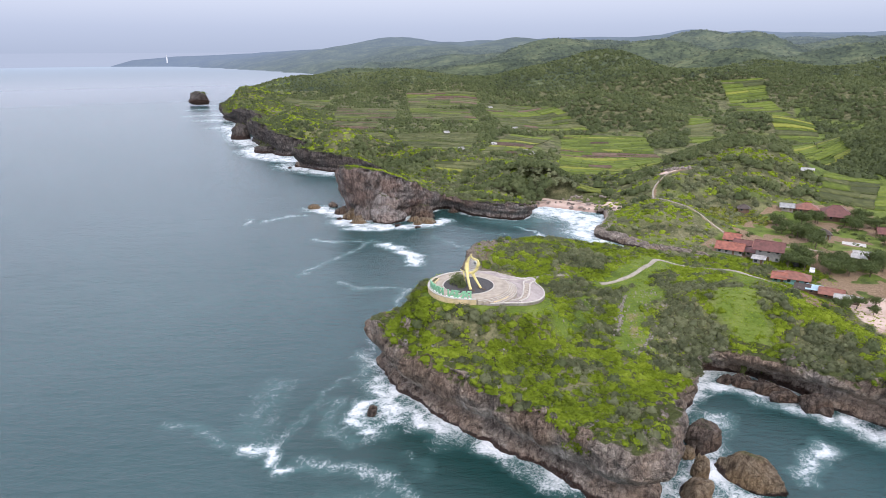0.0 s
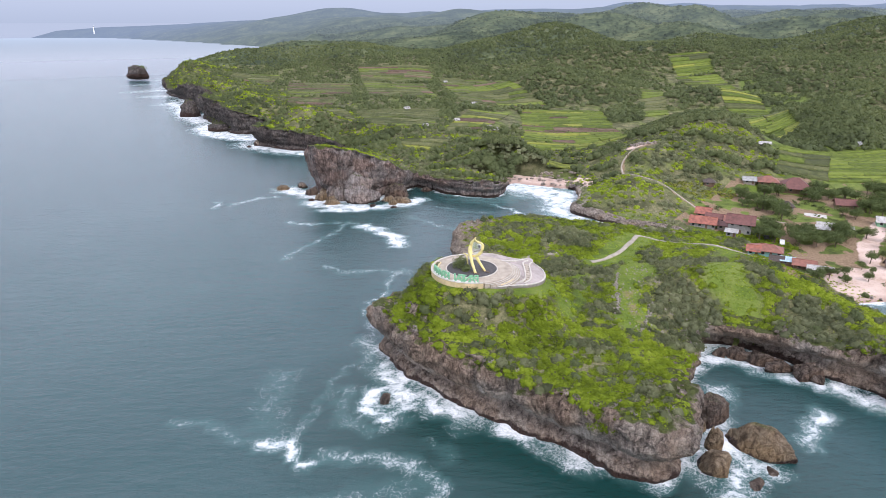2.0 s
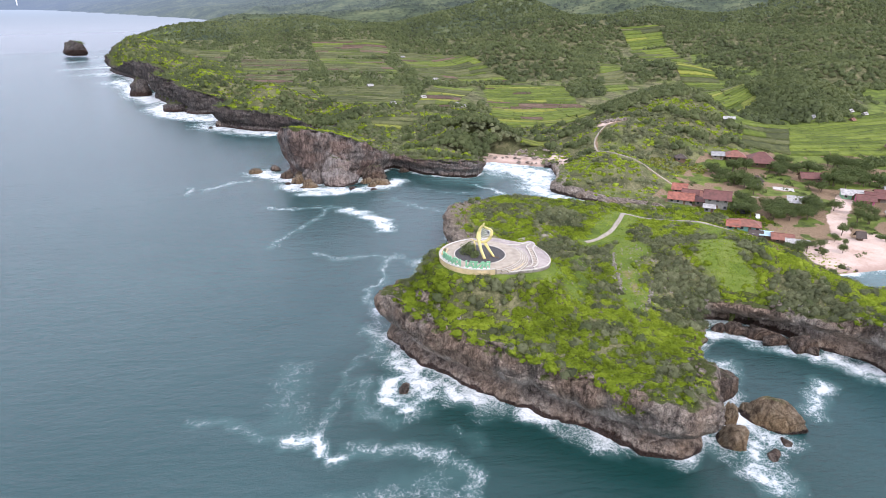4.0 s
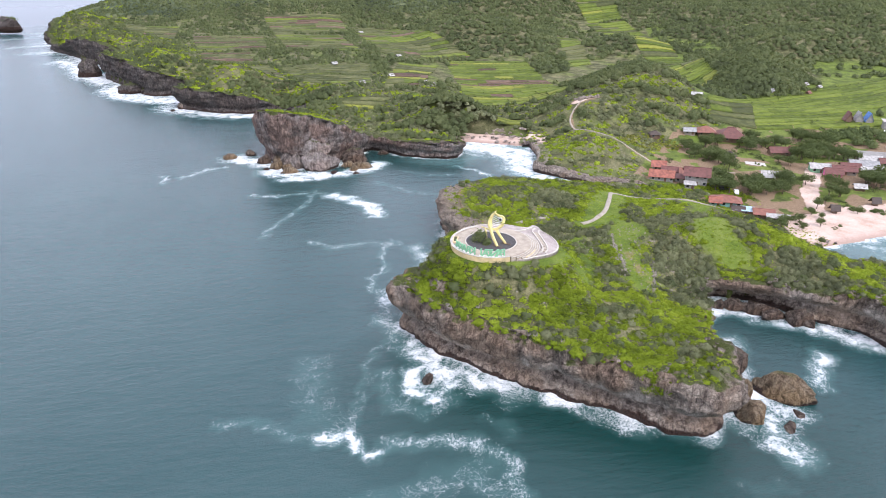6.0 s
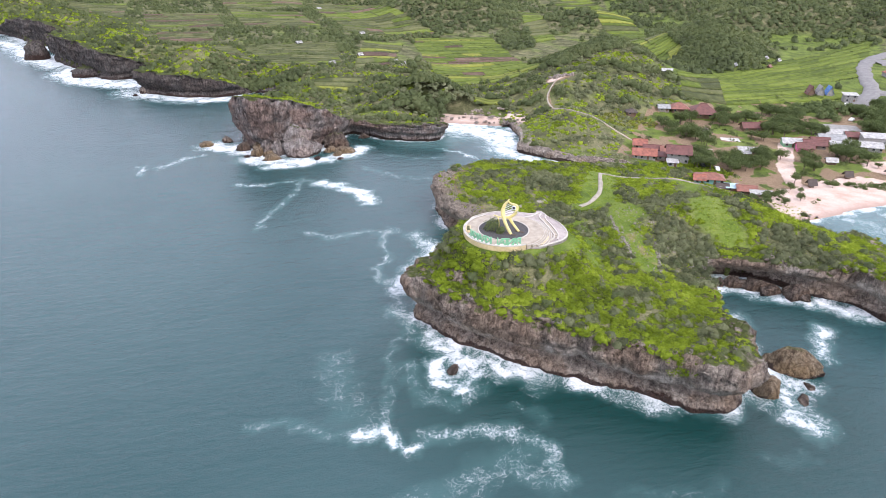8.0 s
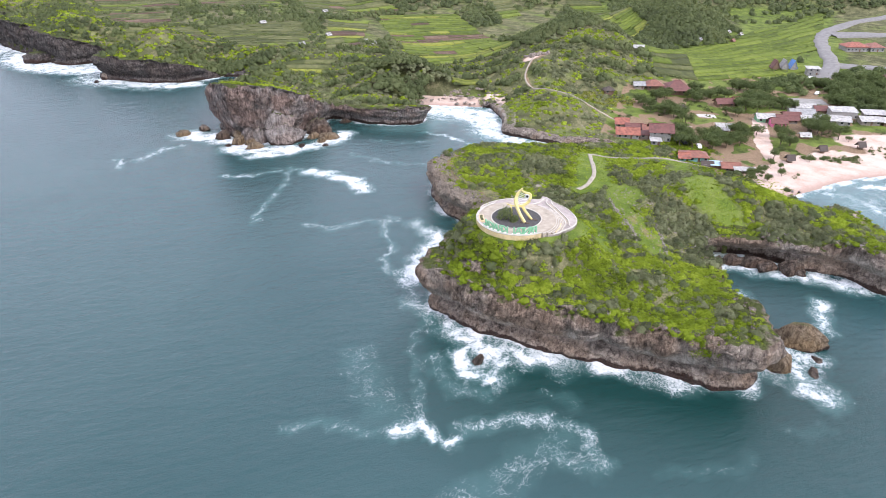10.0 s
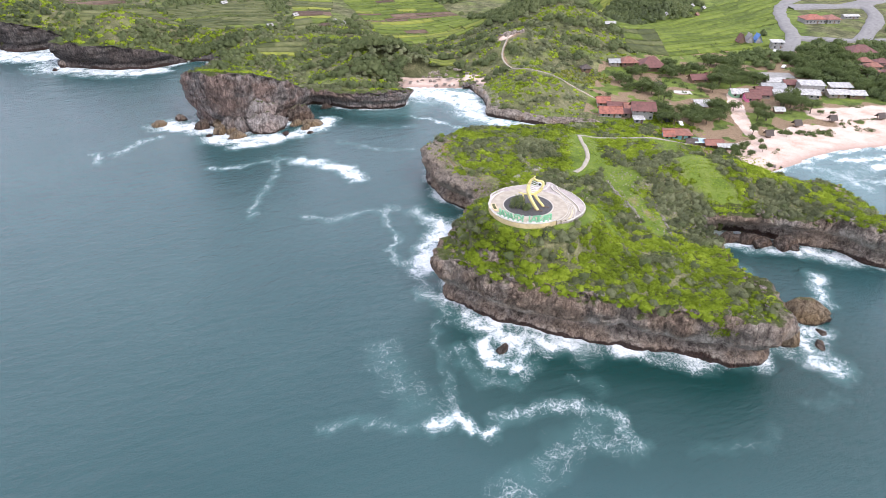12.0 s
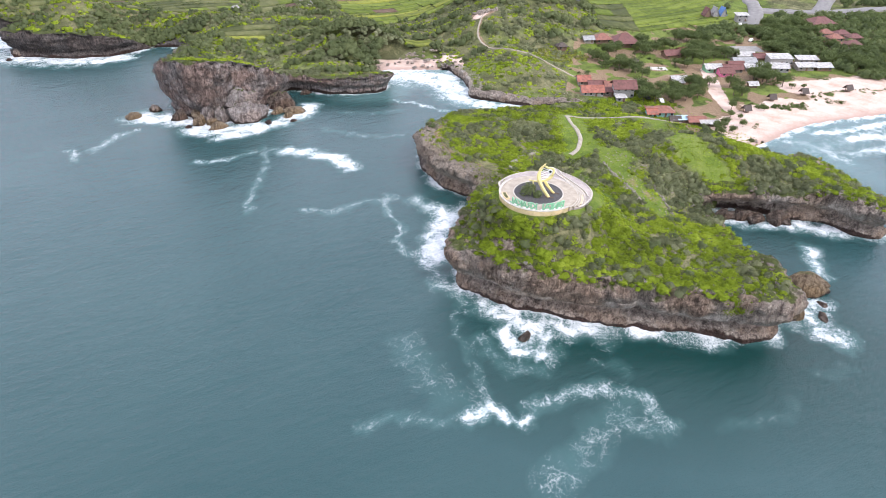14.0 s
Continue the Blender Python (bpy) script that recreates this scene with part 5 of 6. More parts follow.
ribbon("path", PATH_LINE, 0.75, M_PATH, "pale gravel footpath over the promontory", 0.25)
ribbon("path", SPUR_LINE, 0.9, M_PATH, "pale paved ramp down from the plaza", 0.3)
for nm, (half, line) in zip(("track", "track"), TRACKS[:2]):
    ribbon(nm, line, half * 0.32, M_PATH, "pale dirt track towards the village", 0.18)

stone_mesh = []
for k in range(4):
    bm = bmesh.new()
    bmesh.ops.create_icosphere(bm, subdivisions=1, radius=0.5)
    for v in bm.verts:
        v.co *= 1 + 0.35 * noise.noise(v.co * 2 + Vector((k * 7, 0, 0)))
        v.co.z *= 0.7
    me = bpy.data.meshes.new("stone")
    bm.to_mesh(me)
    bm.free()
    me.materials.append(M_STONE)
    stone_mesh.append(me)
_r = np.random.RandomState(9)
for line in WALLS:
    wall = thing("dry_stone_wall", (0, 0, 0), "low tumbled dry-stone wall in the grass", "wall", "walls on the promontory")
    pts = spline(line, 22)
    for p in pts:
        for _ in range(2):
            ob = new("stone", stone_mesh[_r.randint(4)])
            ob.parent = wall
            x, y = p[0] + _r.normal(0, 0.32), p[1] + _r.normal(0, 0.25)
            s = _r.uniform(0.3, 0.85)
            ob.matrix_basis = pose(x, y, ground_at(x, y) + 0.2, _r.uniform(-20, 20), _r.uniform(-20, 20), _r.uniform(0, 360)) @ Matrix.Scale(s, 4)
verts, faces = [], []
for _ in range(900):
    x, y = (_r.uniform(40, 66), _r.uniform(145, 186)) if _r.rand() < 0.45 else ((_r.uniform(88, 118), _r.uniform(248, 300)) if _r.rand() < 0.6 else (_r.uniform(6, 40), _r.uniform(104, 230)))
    if shore(np.array([x]), np.array([y]))[0][0] < 2 or math.hypot(x - 10, y - 159) < 17:
        continue
    s, z, a = _r.uniform(0.12, 0.42), ground_at(x, y), _r.uniform(0, 3.1)
    c, d = math.cos(a) * s, math.sin(a) * s
    b = len(verts)
    verts += [(x + c, y + d, z - 0.1), (x - d, y + c, z - 0.1), (x - c, y - d, z - 0.1), (x + d, y - c, z - 0.1), (x + c * 0.2, y + d * 0.3, z + s * 1.2)]
    faces += [(b, b + 1, b + 4), (b + 1, b + 2, b + 4), (b + 2, b + 3, b + 4), (b + 3, b, b + 4)]
_s = np.random.RandomState(44)
rv, rf = [], []
base = [(v.co.copy()) for v in stone_mesh[0].vertices], [tuple(p.vertices) for p in stone_mesh[0].polygons]
xs, ys = _s.uniform(-22, 142, 9000), _s.uniform(98, 258, 9000)
ds = shore(xs, ys)[0]
for x, y, d in zip(xs, ys, ds):
    if not (0.3 < d < 7) or _s.rand() > 0.75 * math.exp(-d / 2.6) or (x > 60 and y > 190) or waves2(np.array(x), np.array(y), 17, 46, 2) < -0.1:
        continue
    s, a, z, b = _s.uniform(0.5, 1.7), _s.uniform(0, 6.3), ground_at(x, y), len(rv)
    for c in base[0]:
        q = c * s * (1 + 0.5 * noise.noise(c * 3 + Vector((x, y, 0))))
        rv.append((x + q.x * math.cos(a) - q.y * math.sin(a), y + q.x * math.sin(a) + q.y * math.cos(a), z + 0.15 * s + 1.2 * q.z))
    rf += [tuple(b + i for i in f) for f in base[1]]
tagged(new("rim_rocks", mesh_of("rim_rocks", rv, rf, M_BLOCK, False)), "jagged grey limestone rocks along the cliff rim", "rocks", kind="stuff")
tagged(new("loose_stones", mesh_of("loose_stones", verts, faces, M_STONE, False)), "loose pale stones scattered in the grass", "stones", kind="stuff")


def crop_material(name, dark, mid, light, row):
    n = Nodes(name)
    w = n.node("ShaderNodeTexWave", 1, "", Vector=n.coords, Scale=row, Distortion=3.0, Detail=2.0)
    k = n.math("ADD", n.math("MULTIPLY", n.noise(0.25, 5), 0.55), n.math("ADD", n.math("MULTIPLY", w, 0.05), n.math("MULTIPLY", n.noise(1.8, 4), 0.3)))
    k = n.math("ADD", k, n.math("MULTIPLY", n.math("SUBTRACT", n.lone(), 0.5), 0.22))
    return n.done(n.ramp(k, (0.32, dark), (0.5, mid), (0.68, light)), 0.9, n.noise(1.2, 5), 0.3, 0.7, Specular_IOR_Level=0.1)


CROPS = {
    "g": crop_material("green_crop", (0.066, 0.09, 0.018), (0.128, 0.165, 0.028), (0.19, 0.225, 0.048), 0.35),
    "y": crop_material("yellowing_crop", (0.11, 0.13, 0.03), (0.21, 0.225, 0.04), (0.28, 0.285, 0.065), 0.3),
    "b": crop_material("brown_tilled_soil", (0.08, 0.052, 0.038), (0.145, 0.097, 0.068), (0.22, 0.155, 0.11), 0.5),
    "o": crop_material("dull_fallow_growth", (0.058, 0.068, 0.026), (0.11, 0.118, 0.046), (0.175, 0.172, 0.08), 0.3),
}
CROP_WORD = {"g": "green crop plots", "y": "yellow-green crop plots", "b": "brown tilled plots", "o": "dull fallow plots"}
hedge_x, hedge_y = [], []
_r = np.random.RandomState(17)
for quad, strips, count, kinds in BLOCKS:
    a, b, c, d = (np.array(q, float) for q in quad)
    field = thing("terraced_field", (float(a[0]), float(a[1]), 0.0), "terraced field in long strips, " + CROP_WORD[kinds[0]], "field", "terraced fields")
    cuts = np.r_[0, np.cumsum(_r.uniform(0.5, 1.5, strips))]
    cuts = cuts / cuts[-1]
    for i in range(strips):
        cols = np.r_[0, np.cumsum(_r.uniform(0.4, 1.6, count))]
        cols = cols / cols[-1]
        kind = kinds[_r.randint(len(kinds))]
        for j in range(count):
            if _r.rand() < 0.55:
                kind = kinds[_r.randint(len(kinds))]
            s, t = np.meshgrid(np.linspace(cols[j] + 0.003, cols[j + 1] - 0.003, 9), np.linspace(cuts[i] + 0.03 / strips, cuts[i + 1] - 0.03 / strips, 4))
            p = ((1 - s) * (1 - t))[..., None] * a + (s * (1 - t))[..., None] * b + (s * t)[..., None] * c + ((1 - s) * t)[..., None] * d
            x, y = p[..., 0] + 1.2 * waves2(p[..., 0], p[..., 1], 50, 88, 2), p[..., 1] + 1.2 * waves2(p[..., 0], p[..., 1], 60, 89, 2)
            z = land(x, y) + 0.35
            z = 0.9 * z + 0.1 * z.max()
            top = np.stack([x - a[0], y - a[1], z], -1)
            rows = [np.vstack([top[0] - (0, 0, 0.5)])[None], top, np.vstack([top[-1] - (0, 0, 0.5)])[None]]
            part("field_plot", mesh_of("field_plot", np.concatenate(rows).reshape(-1, 3), grid_faces(9, 6), CROPS[kind], False), None, field)
            if _r.rand() < (0.2 if kinds == "gggg" else 0.55):
                hedge_x += list(x[0] + _r.normal(0, 0.5, 9))
                hedge_y += list(y[0] + _r.normal(0, 0.5, 9))

# ---------------------------------------------------------------- plants
hx, hy = np.array(hedge_x), np.array(hedge_y)
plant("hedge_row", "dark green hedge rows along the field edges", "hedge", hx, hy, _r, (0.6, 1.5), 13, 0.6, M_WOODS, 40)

x, y, r_ = scatter(24000, -22, 143, 98, 258, 51)
d, rim = shore(x, y)
keep = (d > r_.uniform(-1.6, 1.6, len(x))) & on_prom(x, y) & (cover(x, y) < r_.uniform(0.25, 0.75, len(x))) & (rim > 1.5) & ~((d < 8.5) & (stroke(x, y, LEDGE, 14) > 0) & (r_.rand(len(x)) < 0.93)) & ~((d < 4.5) & (np.hypot(x - 44, y - 108) < 12) & (r_.rand(len(x)) < 0.6))
x, y = x[keep], y[keep]
grey_ = greyish(x, y) + r_.normal(0, 0.12, len(x)) > 0.34
dens = r_.rand(len(x))
open_ = waves2(x, y, 13, 64, 3)
b = ~grey_ & (dens < 0.56 + 0.28 * smooth(-0.35, 0.1, open_))
plant("bright_shrubs", "bright green low shrubs covering the promontory", "shrubs", x[b], y[b], r_, (0.5, 1.35), 36, 0.19, M_SHRUB, 52, 0.4, 0.7, (3, 7))
b2 = ~grey_ & (dens > 0.86) & (cover(x, y) < 0.25)
plant("tall_shrubs", "rounded bright green bushes standing above the low shrubs", "shrubs", x[b2], y[b2], r_, (1.2, 2.6), 130, 0.21, M_SHRUB, 54, 0.9, 0.72, (4, 9))
g = grey_ & (dens < 0.42)
plant("grey_scrub", "dull grey-green pandan scrub in thickets", "shrubs", x[g], y[g], r_, (0.8, 2.0), 60, 0.2, M_SCRUB, 53, 0.1, 0.9, (3, 7))
x, y, r_ = scatter(280, -18, 140, 100, 256, 57)
d, _q = shore(x, y)
k = (d > 2.5) & on_prom(x, y) & (cover(x, y) < 0.3)
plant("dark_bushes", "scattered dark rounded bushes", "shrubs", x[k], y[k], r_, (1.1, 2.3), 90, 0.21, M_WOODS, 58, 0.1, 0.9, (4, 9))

# shrubs that hang down the face at the promontory's corner
face = resampled([q for q in PROMONTORY if q[0] > 20 and q[1] < 112 and q[0] < 48], 0.5, 1.0, 0)
r_ = np.random.RandomState(91)
pick = face[r_.randint(2, len(face) - 2, 90)]
pick = pick[waves2(pick[:, 0], pick[:, 1], 8, 12, 2) > -0.25]
toward = pick[:, :2] - (34, 118)
toward = toward / np.linalg.norm(toward, axis=1)[:, None]
spots = np.concatenate([pick[:, :2] + toward * r_.uniform(0.2, 1.4, (len(pick), 1)), (pick[:, 2] - 0.6 - 5 * r_.rand(len(pick)) ** 1.6)[:, None]], 1)
hanging = new("hanging_shrubs", leaf_cloud("hanging_shrubs", spots, r_.uniform(0.5, 1.1, len(spots)), 70, 0.2, M_SHRUB, 92, 1.1, -0.9))
tagged(hanging, "green shrubs hanging down the cliff face", "shrubs", kind="stuff")

x, y, r_ = scatter(22000, -18, 142, 98, 256, 59)
k = (shore(x, y)[0] > 0.6) & on_prom(x, y) & (cover(x, y) + 0.25 * (r_.rand(len(x)) < 0.5) > 0.2) & (np.hypot(x - 12, (y - 159.5) * 1.1) > 14.5) & ~near_line(x, y, [PATH_LINE, SPUR_LINE], 1.4) & (r_.rand(len(x)) < 0.75)
plant("grass_tufts", "low tufts of bright green grass between the shrubs", "grass", x[k], y[k], r_, (0.25, 0.7), 12, 0.19, M_SHRUB, 60, 0.9, 0.5)

# cape, hill by the cove, headland top, low ground between
x, y, r_ = scatter(15000, -75, 215, 250, 470, 61)
d, rim = shore(x, y)
hilly = interior(x, y) - 3
k = (d > 2.0) & ~tilled(x, y) & ~built_up(x, y) & ~near_line(x, y, [t[1] for t in TRACKS[:3]], 3.0) & (np.hypot((x - 72) * 0.8, y - 345) > 14)
k &= (r_.rand(len(x)) < 0.35 + 0.65 * smooth(3, 9, hilly)) & (np.hypot(x - 134, y - 362) > 11)
x, y = x[k], y[k]
bright = waves2(x, y, 26, 71, 3) + 1.1 * np.exp(-((x - 94) ** 2 + (y - 292) ** 2) / 700) + 0.9 * np.exp(-((x + 36) ** 2 + (y - 330) ** 2) / 350) - 0.9 * np.exp(-((x - 54) ** 2 + (y - 366) ** 2) / 700) - 1.2 * smooth(380, 395, y) * smooth(140, 160, x)
b = bright > 0.12
plant("cape_shrubs", "bright green shrubs on the cape and headland", "shrubs", x[b], y[b], r_, (0.8, 1.9), 16, 0.34, M_SHRUB, 62, 0.5, 0.7, (3, 6))
g = (bright <= 0.12) & (bright > -0.55)
plant("cape_scrub", "grey-green scrub on the cape and the hill by the cove", "shrubs", x[g], y[g], r_, (1.1, 2.4), 16, 0.36, M_SCRUB, 63, 0.2, 0.85, (3, 6))
g = bright <= -0.55
plant("cape_trees", "dark green trees on the hill behind the quarry", "trees", x[g], y[g], r_, (1.8, 3.4), 26, 0.5, M_WOODS, 64, -1.2, 1.0, (3, 7))

# western plateau and the wooded hills
x, y, r_ = scatter(24000, -360, 260, 400, 1120, 71)
d, rim = shore(x, y)
hilly = interior(x, y) - 14 - 0.03 * np.maximum(0, y - 800)
k = (d > 2.5) & ~tilled(x, y) & ~built_up(x, y) & (x < 30 + 0.1 * (y - 400)) & (r_.rand(len(x)) < 0.35 + 0.4 * (waves2(x, y, 70, 81, 3) > -0.1) + 0.5 * smooth(2, 8, hilly))
x, y = x[k], y[k]
b = (waves2(x, y, 45, 83, 3) > 0.25) & (shore(x, y)[0] < 90)
plant("coast_shrubs", "green low bushes along the cliff tops", "shrubs", x[b], y[b], r_, (1.2, 2.8), 10, 0.6, M_SHRUB, 72, 0.6, 0.65, (2, 6))
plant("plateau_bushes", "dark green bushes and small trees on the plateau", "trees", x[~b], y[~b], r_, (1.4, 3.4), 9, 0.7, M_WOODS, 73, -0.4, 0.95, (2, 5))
x, y, r_ = scatter(19000, -330, 5, 335, 900, 78)
d = shore(x, y)[0]
k = (d > 1.5) & (d < 60) & ~tilled(x, y) & (y > 400 - 0.6 * (x + 60)) & ((x < -20) | (y < 440))
x, y = x[k], y[k]
k = waves2(x, y, 30, 95, 3) > -0.1
plant("cliff_top_shrubs", "dense green shrubs on the humps above the cliffs", "shrubs", x[k], y[k], r_, (1.0, 2.2), 10, 0.55, M_SHRUB, 79, 0.5, 0.7, (2, 6))
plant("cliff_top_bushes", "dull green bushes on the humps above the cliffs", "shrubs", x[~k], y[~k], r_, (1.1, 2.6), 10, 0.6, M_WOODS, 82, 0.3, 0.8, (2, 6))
x, y, r_ = scatter(1900, -58, 4, 316, 356, 80)
k = (shore(x, y)[0] > 0.6) & (np.hypot(x + 30, y - 333) < 21)
plant("headland_shrubs", "bright green low shrubs capping the headland", "shrubs", x[k], y[k], r_, (0.8, 1.8), 18, 0.3, M_SHRUB, 81, 0.1, 0.7, (3, 6))
x, y, r_ = scatter(44000, -250, 1250, 330, 1180, 74)
hill = np.zeros(len(x))
for hx_, hy_, hr, hh in HILLS[8:]:
    hill = np.maximum(hill, hh * np.exp(-1.6 * ((x - hx_) ** 2 + (y - hy_) ** 2) / hr**2))
near_view = x < 1.15 * y + 100
k = (shore(x, y)[0] > 40) & ~tilled(x, y) & ~built_up(x, y) & near_view & (x > 0.05 * (y - 300)) & (hill > r_.uniform(0, 8, len(x)) - 6.5 * smooth(-0.2, 0.6, waves2(x, y, 90, 92, 3)) - 0.008 * np.maximum(0, y - 700)) & ((y > 470) | (x > 225))
k &= ~((x > 330) & (x < 600) & (y > 285) & (y < 450))
x, y = x[k], y[k]
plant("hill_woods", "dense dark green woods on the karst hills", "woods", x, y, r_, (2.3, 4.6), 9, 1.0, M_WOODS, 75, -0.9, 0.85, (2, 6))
x, y, r_ = scatter(2600, 262, 400, 385, 520, 83)
k = (np.hypot((x - 314) * 0.9, y - 440) < 45) & (np.hypot(x - 304, y - 405) > 7) & (np.hypot(x - 330, y - 398) > 7) & (np.hypot(x - 348, y - 414) > 9) & ~inside_quad(x, y, BLOCKS[6][0])
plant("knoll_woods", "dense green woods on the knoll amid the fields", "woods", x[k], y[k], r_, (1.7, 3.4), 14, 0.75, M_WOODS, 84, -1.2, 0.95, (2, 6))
x, y, r_ = scatter(30000, -500, 2600, 980, 2700, 76)
k = (shore(x, y)[0] > 120) & (x < 0.9 * y) & (x > -0.4 * y) & (waves2(x, y, 300, 93, 4) > -0.6)
# these trees share the far hills' painted-in haze
plant("far_woods", "woods on the far hills with haze painted in", "woods", x[k], y[k], r_, (3, 7), 4, 2.0, M_FAR, 77, 0.3, 0.7, (2, 6))
x, y, r_ = scatter(1500, 255, 440, 190, 305, 87)
k = (shore(x, y)[0] > 30) & ~near_line(x, y, [[(300, 296), (338, 318)], [(338, 318), (375, 292), (430, 270)], [(372, 292), (450, 330)]], 11)
for hx_, hy_ in ((337, 271), (318, 256), (326, 250), (312, 246), (322, 240), (300, 240), (306, 232), (304, 306), (296, 300), (250, 263), (268, 272), (256, 229), (253, 218)):
    k &= np.hypot(x - hx_, y - hy_) > 8
plant("grove", "dense dark green grove behind the beach houses", "trees", x[k], y[k], r_, (1.8, 3.4), 60, 0.5, M_TREE, 88, -1.4, 1.0, (3, 7))


# ---------------------------------------------------------------- village
def sheet(name, color, ridge=5.0, wear=0.2):
    n = Nodes(name)
    k = n.math("ADD", n.math("MULTIPLY", n.noise(0.7, 6), 0.65), n.math("MULTIPLY", n.noise(6, 3), 0.35))
    row = n.node("ShaderNodeTexWave", 1, "", Vector=n.coords, Scale=ridge * 0.32)
    lo, hi = tuple(v * (1 - 2.2 * wear) for v in color), tuple(min(1, v * (1 + wear)) for v in color)
    return n.done(n.ramp(k, (0.32, lo), (0.62, hi)), 0.65, n.math("ADD", row, k), 0.05, 0.5)


ROOFS = {
    "orange": sheet("orange_clay_roof", (0.3, 0.105, 0.07), 5, 0.28), "maroon": sheet("maroon_tile_roof", (0.15, 0.06, 0.05)), "brown": sheet("red_brown_tile_roof", (0.24, 0.1, 0.07)),
    "white": sheet("white_metal_roof", (0.42, 0.405, 0.38), 5, 0.28), "grey": sheet("grey_fibre_roof", (0.3, 0.3, 0.29)), "dark": sheet("dark_thatch_roof", (0.075, 0.055, 0.045), 12),
    "blue": sheet("blue_metal_roof", (0.1, 0.22, 0.5)), "teal": sheet("pale_blue_roof", (0.4, 0.55, 0.62)),
}
WALLS_M = {
    "cream": painted("cream_plaster", (0.24, 0.21, 0.175), 0.8, 0.2), "white": painted("white_plaster", (0.27, 0.26, 0.245), 0.8, 0.2), "grey": painted("grey_block_wall", (0.3, 0.29, 0.27)),
    "pink": painted("pink_plaster", (0.62, 0.16, 0.3)), "teal": painted("teal_plaster", (0.2, 0.4, 0.4)), "wood": painted("weathered_timber", (0.16, 0.1, 0.065)), "green": painted("green_plaster", (0.2, 0.42, 0.25)),
}
M_PANE = painted("dark_window_glass", (0.03, 0.035, 0.04), 0.15, 0.1)
M_DOOR = painted("brown_door", (0.14, 0.08, 0.05), 0.6)
M_SLAB = painted("pale_concrete", (0.5, 0.48, 0.44), 0.9, 0.15)


def slab(corners, thick):
    """A sloping roof sheet from its four upper corners."""
    bm = bmesh.new()
    hi = [bm.verts.new(c) for c in corners]
    lo = [bm.verts.new((c[0], c[1], c[2] - thick)) for c in corners]
    n = len(corners)
    bm.faces.new(hi)
    bm.faces.new(lo[::-1])
    for i in range(n):
        bm.faces.new((lo[i], lo[(i + 1) % n], hi[(i + 1) % n], hi[i]))
    bmesh.ops.recalc_face_normals(bm, faces=bm.faces[:])
    return bm


